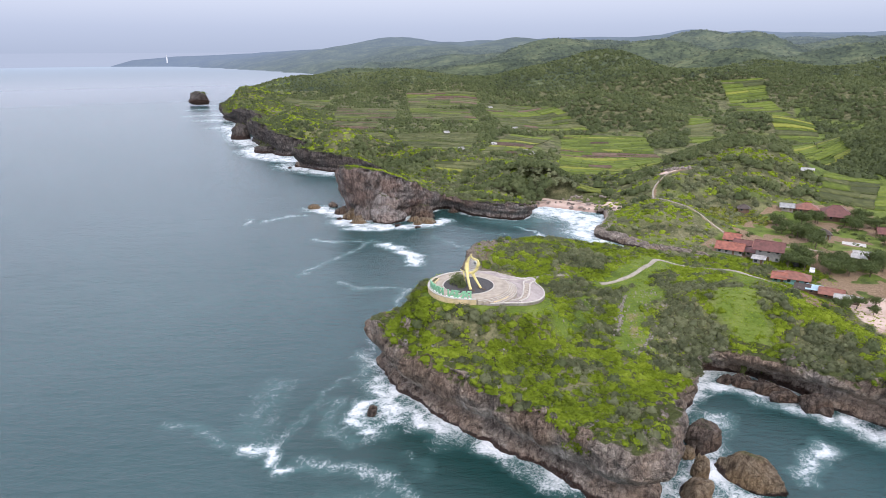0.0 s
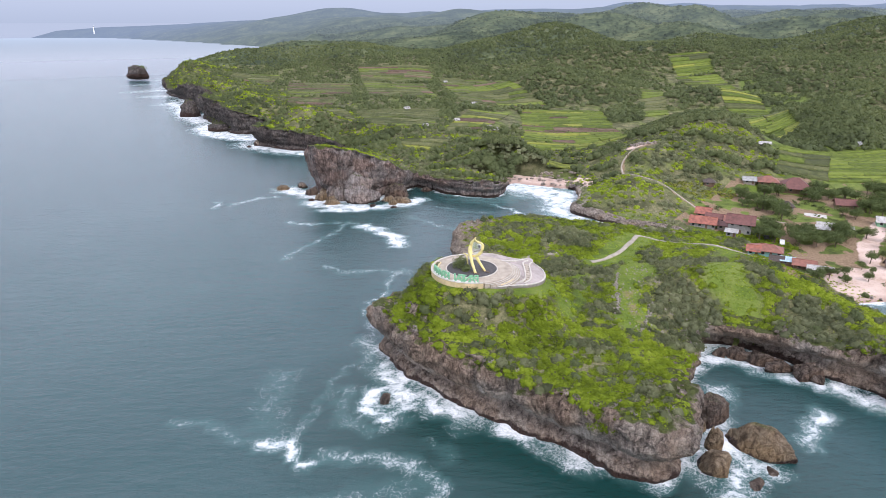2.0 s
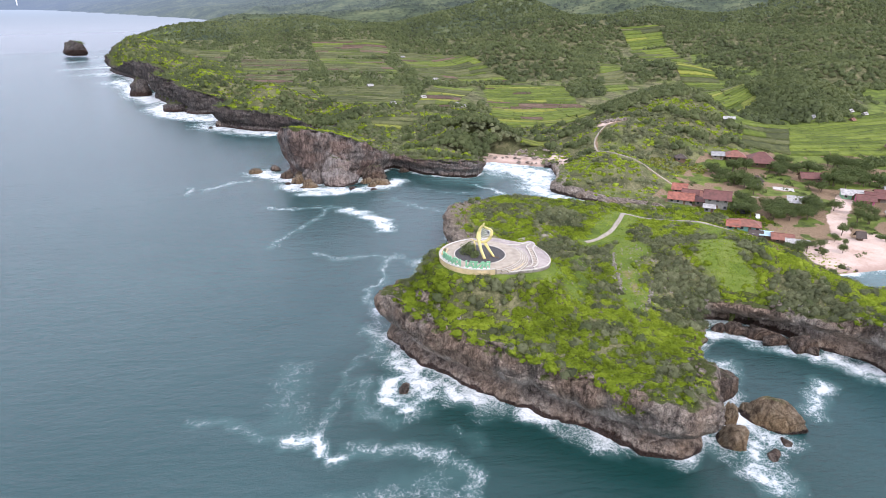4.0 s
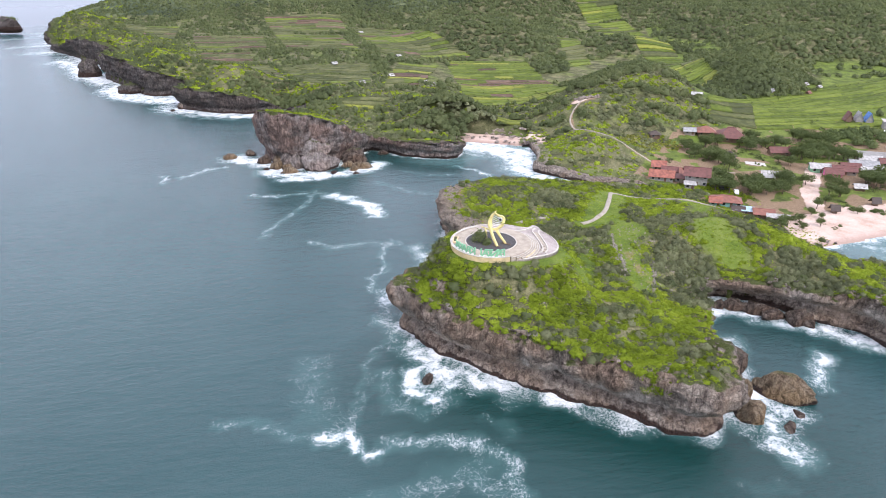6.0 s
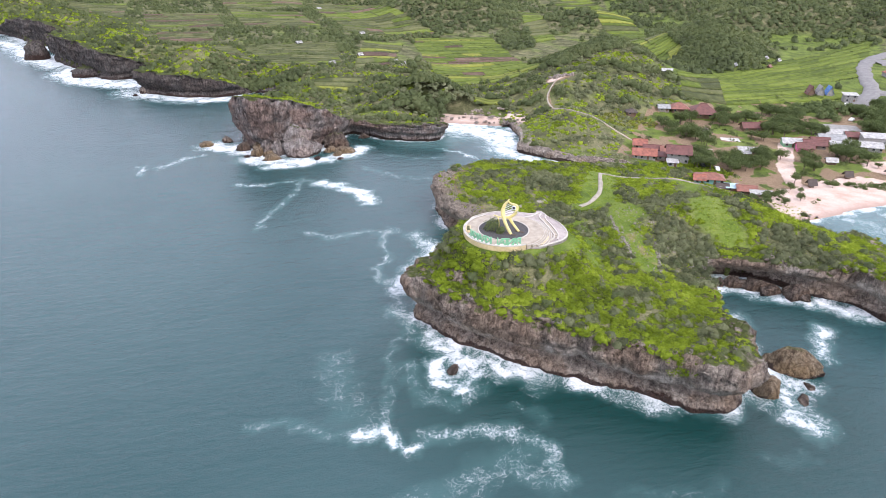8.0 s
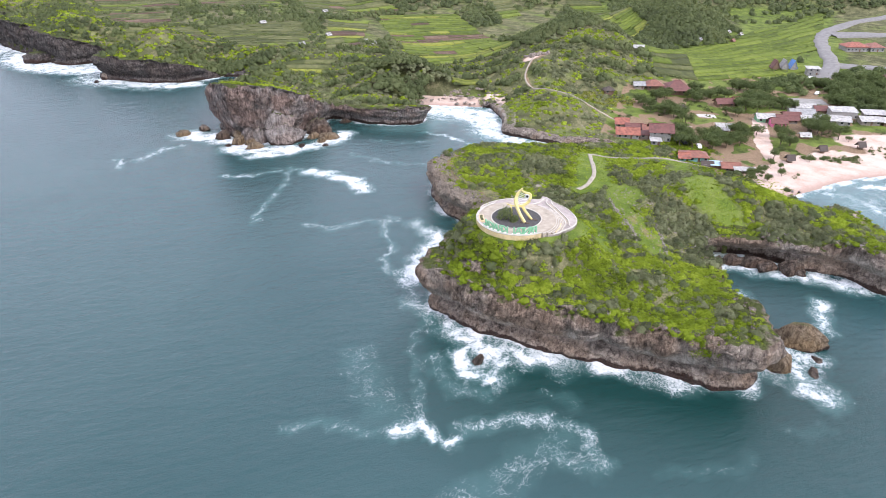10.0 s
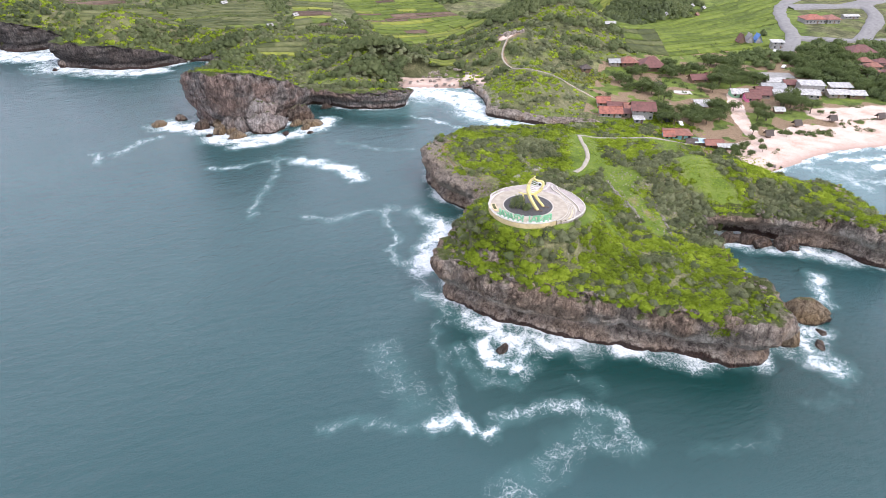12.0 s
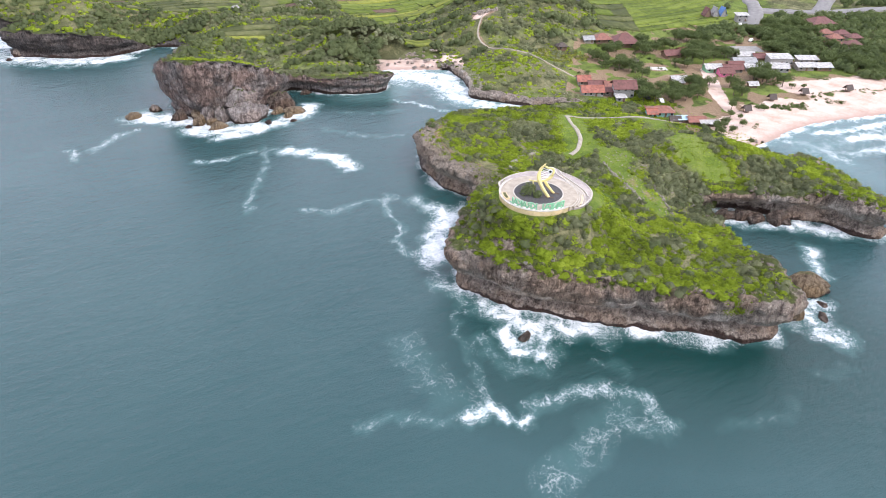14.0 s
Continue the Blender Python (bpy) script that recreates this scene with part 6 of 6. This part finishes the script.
def house(name, label, x, y, length, depth, high, roof_high, turn, wall, roof, form="gable", storeys=1, eave=0.6, base=None):
    z = (ground_at(x, y) if base is None else base) - 0.1
    ob = thing(name, (x, y, z), label, "house", "village houses", turn)
    high, eave = (high if storeys == 2 else 0.82 * high), 1.3 * eave
    l, d = 0.94 * length / 2, 0.94 * depth / 2
    wm, rm = WALLS_M[wall], ROOFS[roof]
    if form == "open":
        for sx_ in (-1, 1):
            for sy_ in (-1, 1):
                part("post", boxed((sx_ * (l - 0.3) - 0.1, sx_ * (l - 0.3) + 0.1, sy_ * (d - 0.3) - 0.1, sy_ * (d - 0.3) + 0.1, -0.3, high)), WALLS_M["wood"], ob)
        part("platform", boxed((-l + 0.2, l - 0.2, -d + 0.2, d - 0.2, 0.1, 0.5)), WALLS_M["wood"], ob)
    else:
        body = part("wall", boxed((-l, l, -d, d, -0.6, high)), wm, ob)
        floors = [0.0] if storeys == 1 else [0.0, high / 2]
        n = max(2, int(length / 2.6))
        for f in floors:
            for side in (-1, 1):
                for k in range(n):
                    cx = -l + length * (k + 0.5) / n
                    y0 = side * d
                    if k == n // 2 and f == 0.0 and side == -1:
                        part("door", boxed((cx - 0.45, cx + 0.45, y0 - 0.06, y0 + 0.06, 0, 2.05)), M_DOOR, ob)
                        continue
                    w = part("window", boxed((cx - 0.6, cx + 0.6, y0 - 0.07, y0 + 0.07, f + 0.9, f + 2.05)), WALLS_M["white"], ob)
                    part("pane", boxed((cx - 0.5, cx + 0.5, y0 - 0.1, y0 + 0.1, f + 1.0, f + 1.95)), M_PANE, w)
    le, de, t = l + eave, d + eave, 0.14
    drop = roof_high * eave / d if form in ("gable", "open") else 0
    top = high + roof_high
    if form in ("gable", "open"):
        part("roof_slope", slab([(-le, -de, high - drop), (le, -de, high - drop), (le, 0, top), (-le, 0, top)], t), rm, ob)
        part("roof_slope", slab([(le, de, high - drop), (-le, de, high - drop), (-le, 0, top), (le, 0, top)], t), rm, ob)
        part("roof_ridge", boxed((-le, le, -0.18, 0.18, top - 0.08, top + 0.07)), rm, ob)
        if form == "gable":
            for sx_ in (-1, 1):
                bm = bmesh.new()
                q = [(sx_ * l, -d, high), (sx_ * l, d, high), (sx_ * l, 0, top - 0.16)]
                a, b = [bm.verts.new(p) for p in q], [bm.verts.new((p[0] - sx_ * 0.2, p[1], p[2])) for p in q]
                bm.faces.new(a), bm.faces.new(b[::-1])
                for i in range(3):
                    bm.faces.new((a[i], b[i], b[(i + 1) % 3], a[(i + 1) % 3]))
                bmesh.ops.recalc_face_normals(bm, faces=bm.faces[:])
                part("gable", bm, wm, ob)
    elif form == "hip":
        r = max(0.3, l - d * 0.85)
        for s in (-1, 1):
            part("roof_slope", slab([(-le * s, -de * s, high), (le * s, -de * s, high), (r * s, 0, top), (-r * s, 0, top)], t), rm, ob)
            part("roof_end", slab([(le * s, -de * s, high), (le * s, de * s, high), (r * s, 0, top)], t), rm, ob)
        part("roof_ridge", boxed((-r, r, -0.2, 0.2, top - 0.08, top + 0.1)), rm, ob)
    else:
        part("roof_sheet", slab([(-le, -de, high), (le, -de, high), (le, de, top), (-le, de, top)], t), rm, ob)
        part("back_wall", boxed((-l, l, d - 0.2, d, high, top - 0.2)), wm, ob)
    return ob


A = -32
house("house", "small house with an orange clay roof", 127, 267, 6, 7.5, 3.2, 1.7, A, "cream", "orange")
house("house", "house with a long orange clay roof and pale walls", 120.5, 254, 10.5, 7.5, 3.2, 1.9, A, "white", "orange")
house("house", "low house with a dark maroon roof", 129.5, 260.5, 8, 5.5, 2.9, 1.3, A, "cream", "maroon")
house("house", "house with a worn red-brown roof", 135.5, 254.5, 9, 6.5, 3.0, 1.5, A, "cream", "brown")
house("house", "two-storey grey block house with a maroon gable roof", 132, 245, 9.5, 7.5, 5.6, 2.2, A, "grey", "maroon", "gable", 2, 1.0)
house("house", "unfinished white concrete block beside the grey house", 126, 240.5, 4, 4, 3.0, 0.3, A, "white", "white", "shed")
house("house", "low link building with a maroon roof", 127.5, 249.5, 5, 4, 2.7, 0.8, A, "cream", "maroon", "shed")
house("house", "teal house with a red-brown hip roof", 128, 218.5, 11, 7, 2.9, 1.8, A, "teal", "brown", "hip")
house("house", "house end with a bright orange roof", 123.5, 219.5, 4, 5, 2.8, 1.3, A, "teal", "orange")
house("shop_hut", "beach shop with a red-brown roof", 133, 203, 7, 5.5, 2.7, 1.2, A, "wood", "brown")
house("shop_hut", "beach shop awning of white sheets", 136, 198.5, 7.5, 3.8, 2.4, 0.6, A, "wood", "white", "open")
house("shop_hut", "small beach hut with a pale blue roof", 129, 206.5, 4, 3.2, 2.5, 0.5, A, "wood", "teal", "shed")
house("shop_hut", "beach hut with a dark thatch roof", 126, 208.5, 4, 3.5, 2.4, 1.0, A, "wood", "dark")
house("shed", "open shed with a white metal roof", 171, 244.5, 8, 5, 2.8, 0.9, A, "wood", "white")
house("shed", "small shed with a pale roof", 165.5, 240, 4.5, 3.5, 2.5, 0.5, A, "wood", "white", "shed")
house("shed", "small lean-to with a grey roof", 176, 240, 4.5, 3.5, 2.5, 0.5, A, "wood", "grey", "shed")
house("house", "green-walled house with a white metal roof", 200, 247, 8.5, 7, 3.2, 1.4, A, "green", "white")
house("house", "pink house with a maroon roof", 199.5, 238.5, 7, 6.5, 3.1, 1.6, A, "pink", "maroon")
house("house", "long house with a maroon roof", 207.5, 240.5, 10, 6, 3.0, 1.5, A, "cream", "maroon")
house("house", "house with a dark maroon roof", 214, 243.5, 8, 5, 3.0, 1.3, A, "wood", "maroon")
house("house", "broad house with a grey fibre-sheet roof", 223, 245, 12, 8, 3.2, 1.5, A, "grey", "grey")
house("house", "house with a white metal roof", 235, 253, 10, 7, 3.2, 1.2, A, "cream", "white")
house("house", "house with a dark brown roof", 240, 246, 9, 5.5, 3.0, 1.4, A, "wood", "maroon")
house("house", "long hall with a white metal roof", 228.5, 231, 15, 8.5, 3.2, 1.4, -40, "white", "white")
house("house", "small front building with a white metal roof", 217.5, 236, 6, 4.5, 2.8, 0.8, -40, "white", "white", "shed")
house("house", "tall grey block hall with a white roof", 243, 237, 13, 7, 4.6, 1.0, A, "grey", "white", "shed", 1, 0.3)
house("house", "eating house with white metal roofs", 245, 224, 9, 8, 3.0, 1.2, A, "cream", "white")
house("house", "eating house with white metal roofs", 253, 218.5, 8, 8, 3.0, 1.2, A, "wood", "white")
house("house", "low house with a pale roof behind the hall", 256, 229, 11, 5, 3.0, 1.0, A, "cream", "white", "shed")
house("beach_hut", "little white-roofed beach hut under trees", 195.5, 219.5, 4, 3.5, 2.4, 1.0, A, "wood", "white")
for x, y in ((186, 202.5), (206, 199), (163, 199.5), (228, 190)):
    house("beach_pavilion", "open timber beach pavilion with a dark roof", x, y, 2.3, 2.3, 2.7, 1.2, A + 10, "wood", "dark", "open")
for x, y, roof, wall in ((292.5, 324.5, "maroon", "wood"), (297.5, 322, "grey", "white"), (302.5, 319.5, "blue", "white")):
    house("cottage", "steep gabled holiday cottage with a %s front" % ("dark red" if roof == "maroon" else roof), x, y, 6, 4.2, 2.2, 4.2, 62, wall, roof, "gable", 1, 0.35)
house("house", "two-storey white house at the field edge", 304.5, 306, 7.5, 5, 4.6, 0.7, A, "white", "white", "shed", 2)
house("pavilion_house", "large hall with a steep maroon hip roof", 195, 306, 13, 11, 3.0, 4.5, -25, "wood", "maroon", "hip", 1, 1.4)
house("pavilion_house", "hall with a red-brown hip roof", 185, 314, 9, 8, 3.0, 2.6, -25, "wood", "brown", "hip", 1, 1.0)
house("hut", "small house with a grey roof among trees", 176, 316, 6, 5, 2.8, 1.3, -25, "cream", "grey")
house("hut", "dark thatched hut in the maize", 152, 312, 5, 4.5, 2.6, 1.8, -20, "wood", "dark", "hip")
house("hut", "dark thatched hut with pale walls", 171.5, 275, 5.5, 5, 2.8, 1.9, -20, "white", "dark", "hip")
house("hut", "long hut with a dark brown roof", 201.5, 276, 9, 6, 2.8, 1.8, -20, "wood", "maroon")
house("hut", "hut with an orange-brown roof", 212, 276.5, 5, 4, 2.8, 1.2, -20, "wood", "orange")
house("shelter", "white canvas shelter at the wood's edge", 209, 360, 6, 4, 2.4, 0.9, -30, "white", "white")
house("hall", "large terminal hall with red and white roofs", 392, 344, 16, 12, 4.0, 2.6, -25, "white", "orange", "hip")
house("hall", "terminal hall wing with a red roof", 405, 338, 10, 12, 4.0, 2.6, -25, "white", "brown", "hip")
house("hall", "long shed with a pale roof by the car park", 434, 341, 12, 5, 3.2, 0.8, -25, "white", "white")
house("hall", "hall with a broad maroon hip roof", 337, 271, 15, 11, 3.4, 3.4, -25, "wood", "maroon", "hip", 1, 1.2)
for x, y, roof in ((318, 256, "brown"), (326, 250, "maroon"), (312, 246, "brown"), (322, 240, "maroon"), (300, 240, "brown"), (306, 232, "maroon")):
    house("house", "house with a %s roof among trees" % ("red-brown" if roof == "brown" else "maroon"), x, y, 8, 6, 3.0, 2.0, -25, "cream", roof, "hip")
for x, y, roof, wall in ((4, 556, "white", "white"), (61, 813, "white", "white"), (431, 752, "white", "white"), (297, 791, "white", "white"), (304, 405, "grey", "grey"), (352, 412, "white", "white"), (344, 417, "white", "white"),
                         (72, 632, "white", "white"), (40, 493, "white", "wood"), (62, 476, "white", "wood"), (66, 470, "white", "wood"), (14, 462, "white", "wood"), (560, 620, "white", "white"), (330, 398, "brown", "wood")):
    house("field_house", "small %s-roofed house out in the fields" % ("red-brown" if roof == "brown" else roof), x, y, 3.8 if y > 500 else 3.0, 3.0 if y > 500 else 2.3, 2.1, 0.9, 20, wall, roof)

slab_ob = part("concrete_slab", boxed((-4.5, 4.5, -3, 3, -0.5, 0.35), bevel=0.05), M_SLAB)
slab_ob.matrix_basis = pose(179.5, 265, ground_at(179.5, 265), 0, 0, A)
tagged(slab_ob, "bare pale concrete foundation slab", "slab")
yard = part("paved_yard", boxed((-9, 9, -5.5, 5.5, -0.5, 0.3)), painted("grey_stone_paving", (0.26, 0.25, 0.23), 0.95, 0.2, 1.2))
yard.matrix_basis = pose(250, 263, ground_at(250, 263), 0, 0, A)
tagged(yard, "grey stone-paved yard behind the houses", "yard")
M_ASPHALT = painted("pale_car_park_paving", (0.2, 0.19, 0.18), 0.95, 0.14, 0.4)
for nm, line, half in (("car_park_road", [(300, 296), (338, 318), (372, 352), (410, 385), (450, 408), (520, 428), (600, 420)], 4.5), ("car_park_road", [(338, 318), (375, 292), (430, 270)], 5),
                       ("car_park_road", [(430, 392), (480, 372), (540, 380), (620, 380)], 9), ("car_park_road", [(372, 292), (450, 330), (500, 372)], 5)):
    ribbon(nm, line, half, M_ASPHALT, "pale paved car park lane", 0.9, 8)


# ---------------------------------------------------------------- cars
def car(x, y, turn, paint, label):
    ob = thing("car", (x, y, ground_at(x, y) + 0.05), label, "car", "parked cars", turn)
    bm = bmesh.new()
    prof = [(-2.1, 0.35), (-2.15, 0.85), (-1.2, 0.98), (-0.6, 1.5), (1.3, 1.5), (1.95, 1.0), (2.1, 0.85), (2.1, 0.35)]
    a, b = [bm.verts.new((px_, -0.85, pz_)) for px_, pz_ in prof], [bm.verts.new((px_, 0.85, pz_)) for px_, pz_ in prof]
    bm.faces.new(a), bm.faces.new(b[::-1])
    for i in range(len(prof)):
        j = (i + 1) % len(prof)
        bm.faces.new((a[i], b[i], b[j], a[j]))
    bmesh.ops.recalc_face_normals(bm, faces=bm.faces[:])
    part("body", bm, paint, ob)
    part("window_band", boxed((-0.75, 1.5, -0.87, 0.87, 1.02, 1.38)), M_PANE, ob)
    for wx in (-1.35, 1.3):
        for wy in (-0.8, 0.8):
            part("wheel", swept([(wx, wy - 0.1, 0.32), (wx, wy + 0.1, 0.32)], [0.32, 0.32], 12), M_BLACK, ob)


car(141, 229, 60, M_WHITE, "white car parked under the trees")
car(268, 272, 20, M_WHITE, "white car parked on the yard track")
car(138, 235, 70, M_BLACK, "black car parked beside the grey house")
car(296, 300, 10, M_WHITE, "white car parked by the white house")


# ---------------------------------------------------------------- village trees
def tree(x, y, high, wide, seed, label, group):
    ob = thing("tree", (x, y, ground_at(x, y)), label, "tree", group, seed * 37 % 360)
    rng = np.random.RandomState(seed)
    top = high * 0.55
    bm = swept([(0, 0, -0.4), (0.1, 0.05, top * 0.5), (0.2, -0.1, top), (0.25, 0, high * 0.8)], [0.26, 0.2, 0.14, 0.05], 7)
    for k in range(4):
        a = k * 1.6 + seed
        limb = swept([(0.1, 0, top * (0.6 + 0.1 * k)), (wide * 0.4 * math.cos(a), wide * 0.4 * math.sin(a), top * (0.95 + 0.1 * k))], [0.1, 0.04], 5)
        me = bpy.data.meshes.new("limb")
        limb.to_mesh(me)
        limb.free()
        bm.from_mesh(me)
        bpy.data.meshes.remove(me)
    part("trunk", bm, M_BARK, ob)
    n = 9
    a = rng.uniform(0, 6.28, n)
    q = wide * 0.62 * np.sqrt(rng.uniform(0, 1, n))
    c = np.stack([q * np.cos(a), q * np.sin(a), high * (0.52 + 0.3 * rng.rand(n)) - 0.08 * q], 1)
    part("crown", leaf_cloud("crown", c, rng.uniform(0.36, 0.6, n) * wide, 150, 0.26, M_TREE, seed + 900, 0.72, -0.8), None, ob)
    return ob


kinds = [tree(x, y, h, w, 201 + i, "dark green spreading tree in the village", "village trees")
         for i, (x, y, h, w) in enumerate(((158, 257, 6.5, 4.2), (146, 226, 6.0, 4.4), (206, 221, 5.5, 4.0), (224, 263, 6.0, 4.0), (165, 279, 6.5, 4.5)))]
SPOTS = [(153, 229, 5), (148, 233, 3), (138, 233, 4), (139, 238, 2), (164, 229, 5), (170, 229, 3), (208, 226, 6), (210, 217, 5), (208, 270, 6), (207, 264, 4), (222, 269, 5), (225, 257, 5), (160, 268, 5),
         (157, 279, 4), (161, 288, 4), (212, 288, 6), (232, 297, 7), (237, 291, 6), (240, 285, 4), (197, 285, 4), (197, 294, 5), (204, 300, 4), (146, 246, 3), (148, 238, 3), (273, 252, 8), (280, 268, 9), (285, 281, 9), (300, 271, 9),
         (307, 284, 8), (273, 242, 6), (266, 224, 5), (270, 212, 5), (265, 201, 4), (290, 255, 9), (295, 238, 7), (310, 262, 7), (320, 280, 7), (290, 222, 6), (178, 216, 3), (172, 236, 3), (192, 258, 3), (188, 226, 2), (214, 228, 2), (180, 300, 4), (260, 250, 5)]
_r = np.random.RandomState(33)
for x0, y0, n in SPOTS:
    for _ in range(n):
        x, y, s = x0 + _r.normal(0, 3.2), y0 + _r.normal(0, 3.2), _r.uniform(0.6, 1.15)
        copy_thing(kinds[_r.randint(5)], pose(x, y, ground_at(x, y), 0, 0, _r.uniform(0, 360)) @ Matrix.Scale(s, 4))
for x, y, s in ((160, 205, 0.75), (153, 200, 0.5), (168, 209, 0.6), (171, 196, 0.45), (143, 195, 0.6), (135, 192, 0.7), (130, 190, 0.6), (154, 196, 0.4), (126, 186, 0.6), (148, 190, 0.55), (138, 188, 0.5), (209, 207, 0.45), (214, 204, 0.4)):
    copy_thing(kinds[int(x) % 5], pose(x, y, ground_at(x, y), 0, 0, x * 11) @ Matrix.Scale(s, 4))
x, y, r_ = scatter(2600, 118, 345, 178, 330, 81)
d, rim = shore(x, y)
k = (d > 9) & built_up(x, y) & ((waves2(x, y, 30, 99, 3) > 0.35)) & ~near_line(x, y, [t[1] for t in TRACKS], 4.5) & ~near_line(x, y, [[(160, 205), (172, 222), (186, 236)], [(215, 205), (280, 180)]], 9)
plant("village_bushes", "dark green bushes and saplings between the houses", "bushes", x[k], y[k], r_, (0.6, 1.7), 40, 0.3, M_WOODS, 82, 0.0, 0.9)
line = np.array(spline([(172, 200), (180, 197), (186, 193), (192, 191)], 10))
plant("beach_bushes", "dark green bushes along the top of the beach", "bushes", line[:, 0] + _r.normal(0, 1.6, len(line)), line[:, 1] + _r.normal(0, 1.6, len(line)), _r, (0.9, 1.8), 90, 0.28, M_TREE, 83, 0.0, 0.9)
line = np.array(spline([(212, 196), (225, 192), (240, 187)], 12))
plant("beach_saplings", "row of dry saplings on the sand", "bushes", line[:, 0] + _r.normal(0, 0.8, len(line)), line[:, 1] + _r.normal(0, 0.8, len(line)), _r, (0.4, 0.9), 40, 0.2, M_SCRUB, 84, 0.0, 1.0)
x, y, r_ = scatter(260, 128, 172, 292, 322, 85)
k = np.hypot((x - 145) * 0.7, y - 304) < 12
plant("maize_patch", "yellowing maize patch above the track", "crop", x[k], y[k], r_, (0.7, 1.1), 30, 0.35, CROPS["y"], 86, 0.0, 0.9)

# ---------------------------------------------------------------- far tower
tower = thing("lighthouse", (-1759, 4262, ground_at(-1759, 4262) * 0.5), "slender white lighthouse on the far hazy coast", "lighthouse")
part("shaft", swept([(0, 0, -10), (0, 0, 30), (0, 0, 42)], [4.2, 3.2, 2.8], 12), M_WHITE, tower)
part("gallery", swept([(0, 0, 42), (0, 0, 43.5)], [4.2, 4.2], 12), M_WHITE, tower)
part("lantern", swept([(0, 0, 43.5), (0, 0, 48)], [2.2, 2.0], 10), M_PANE, tower, "glazed lantern room")
part("cap", swept([(0, 0, 48), (0, 0, 51)], [2.6, 0.3], 10), M_WHITE, tower)
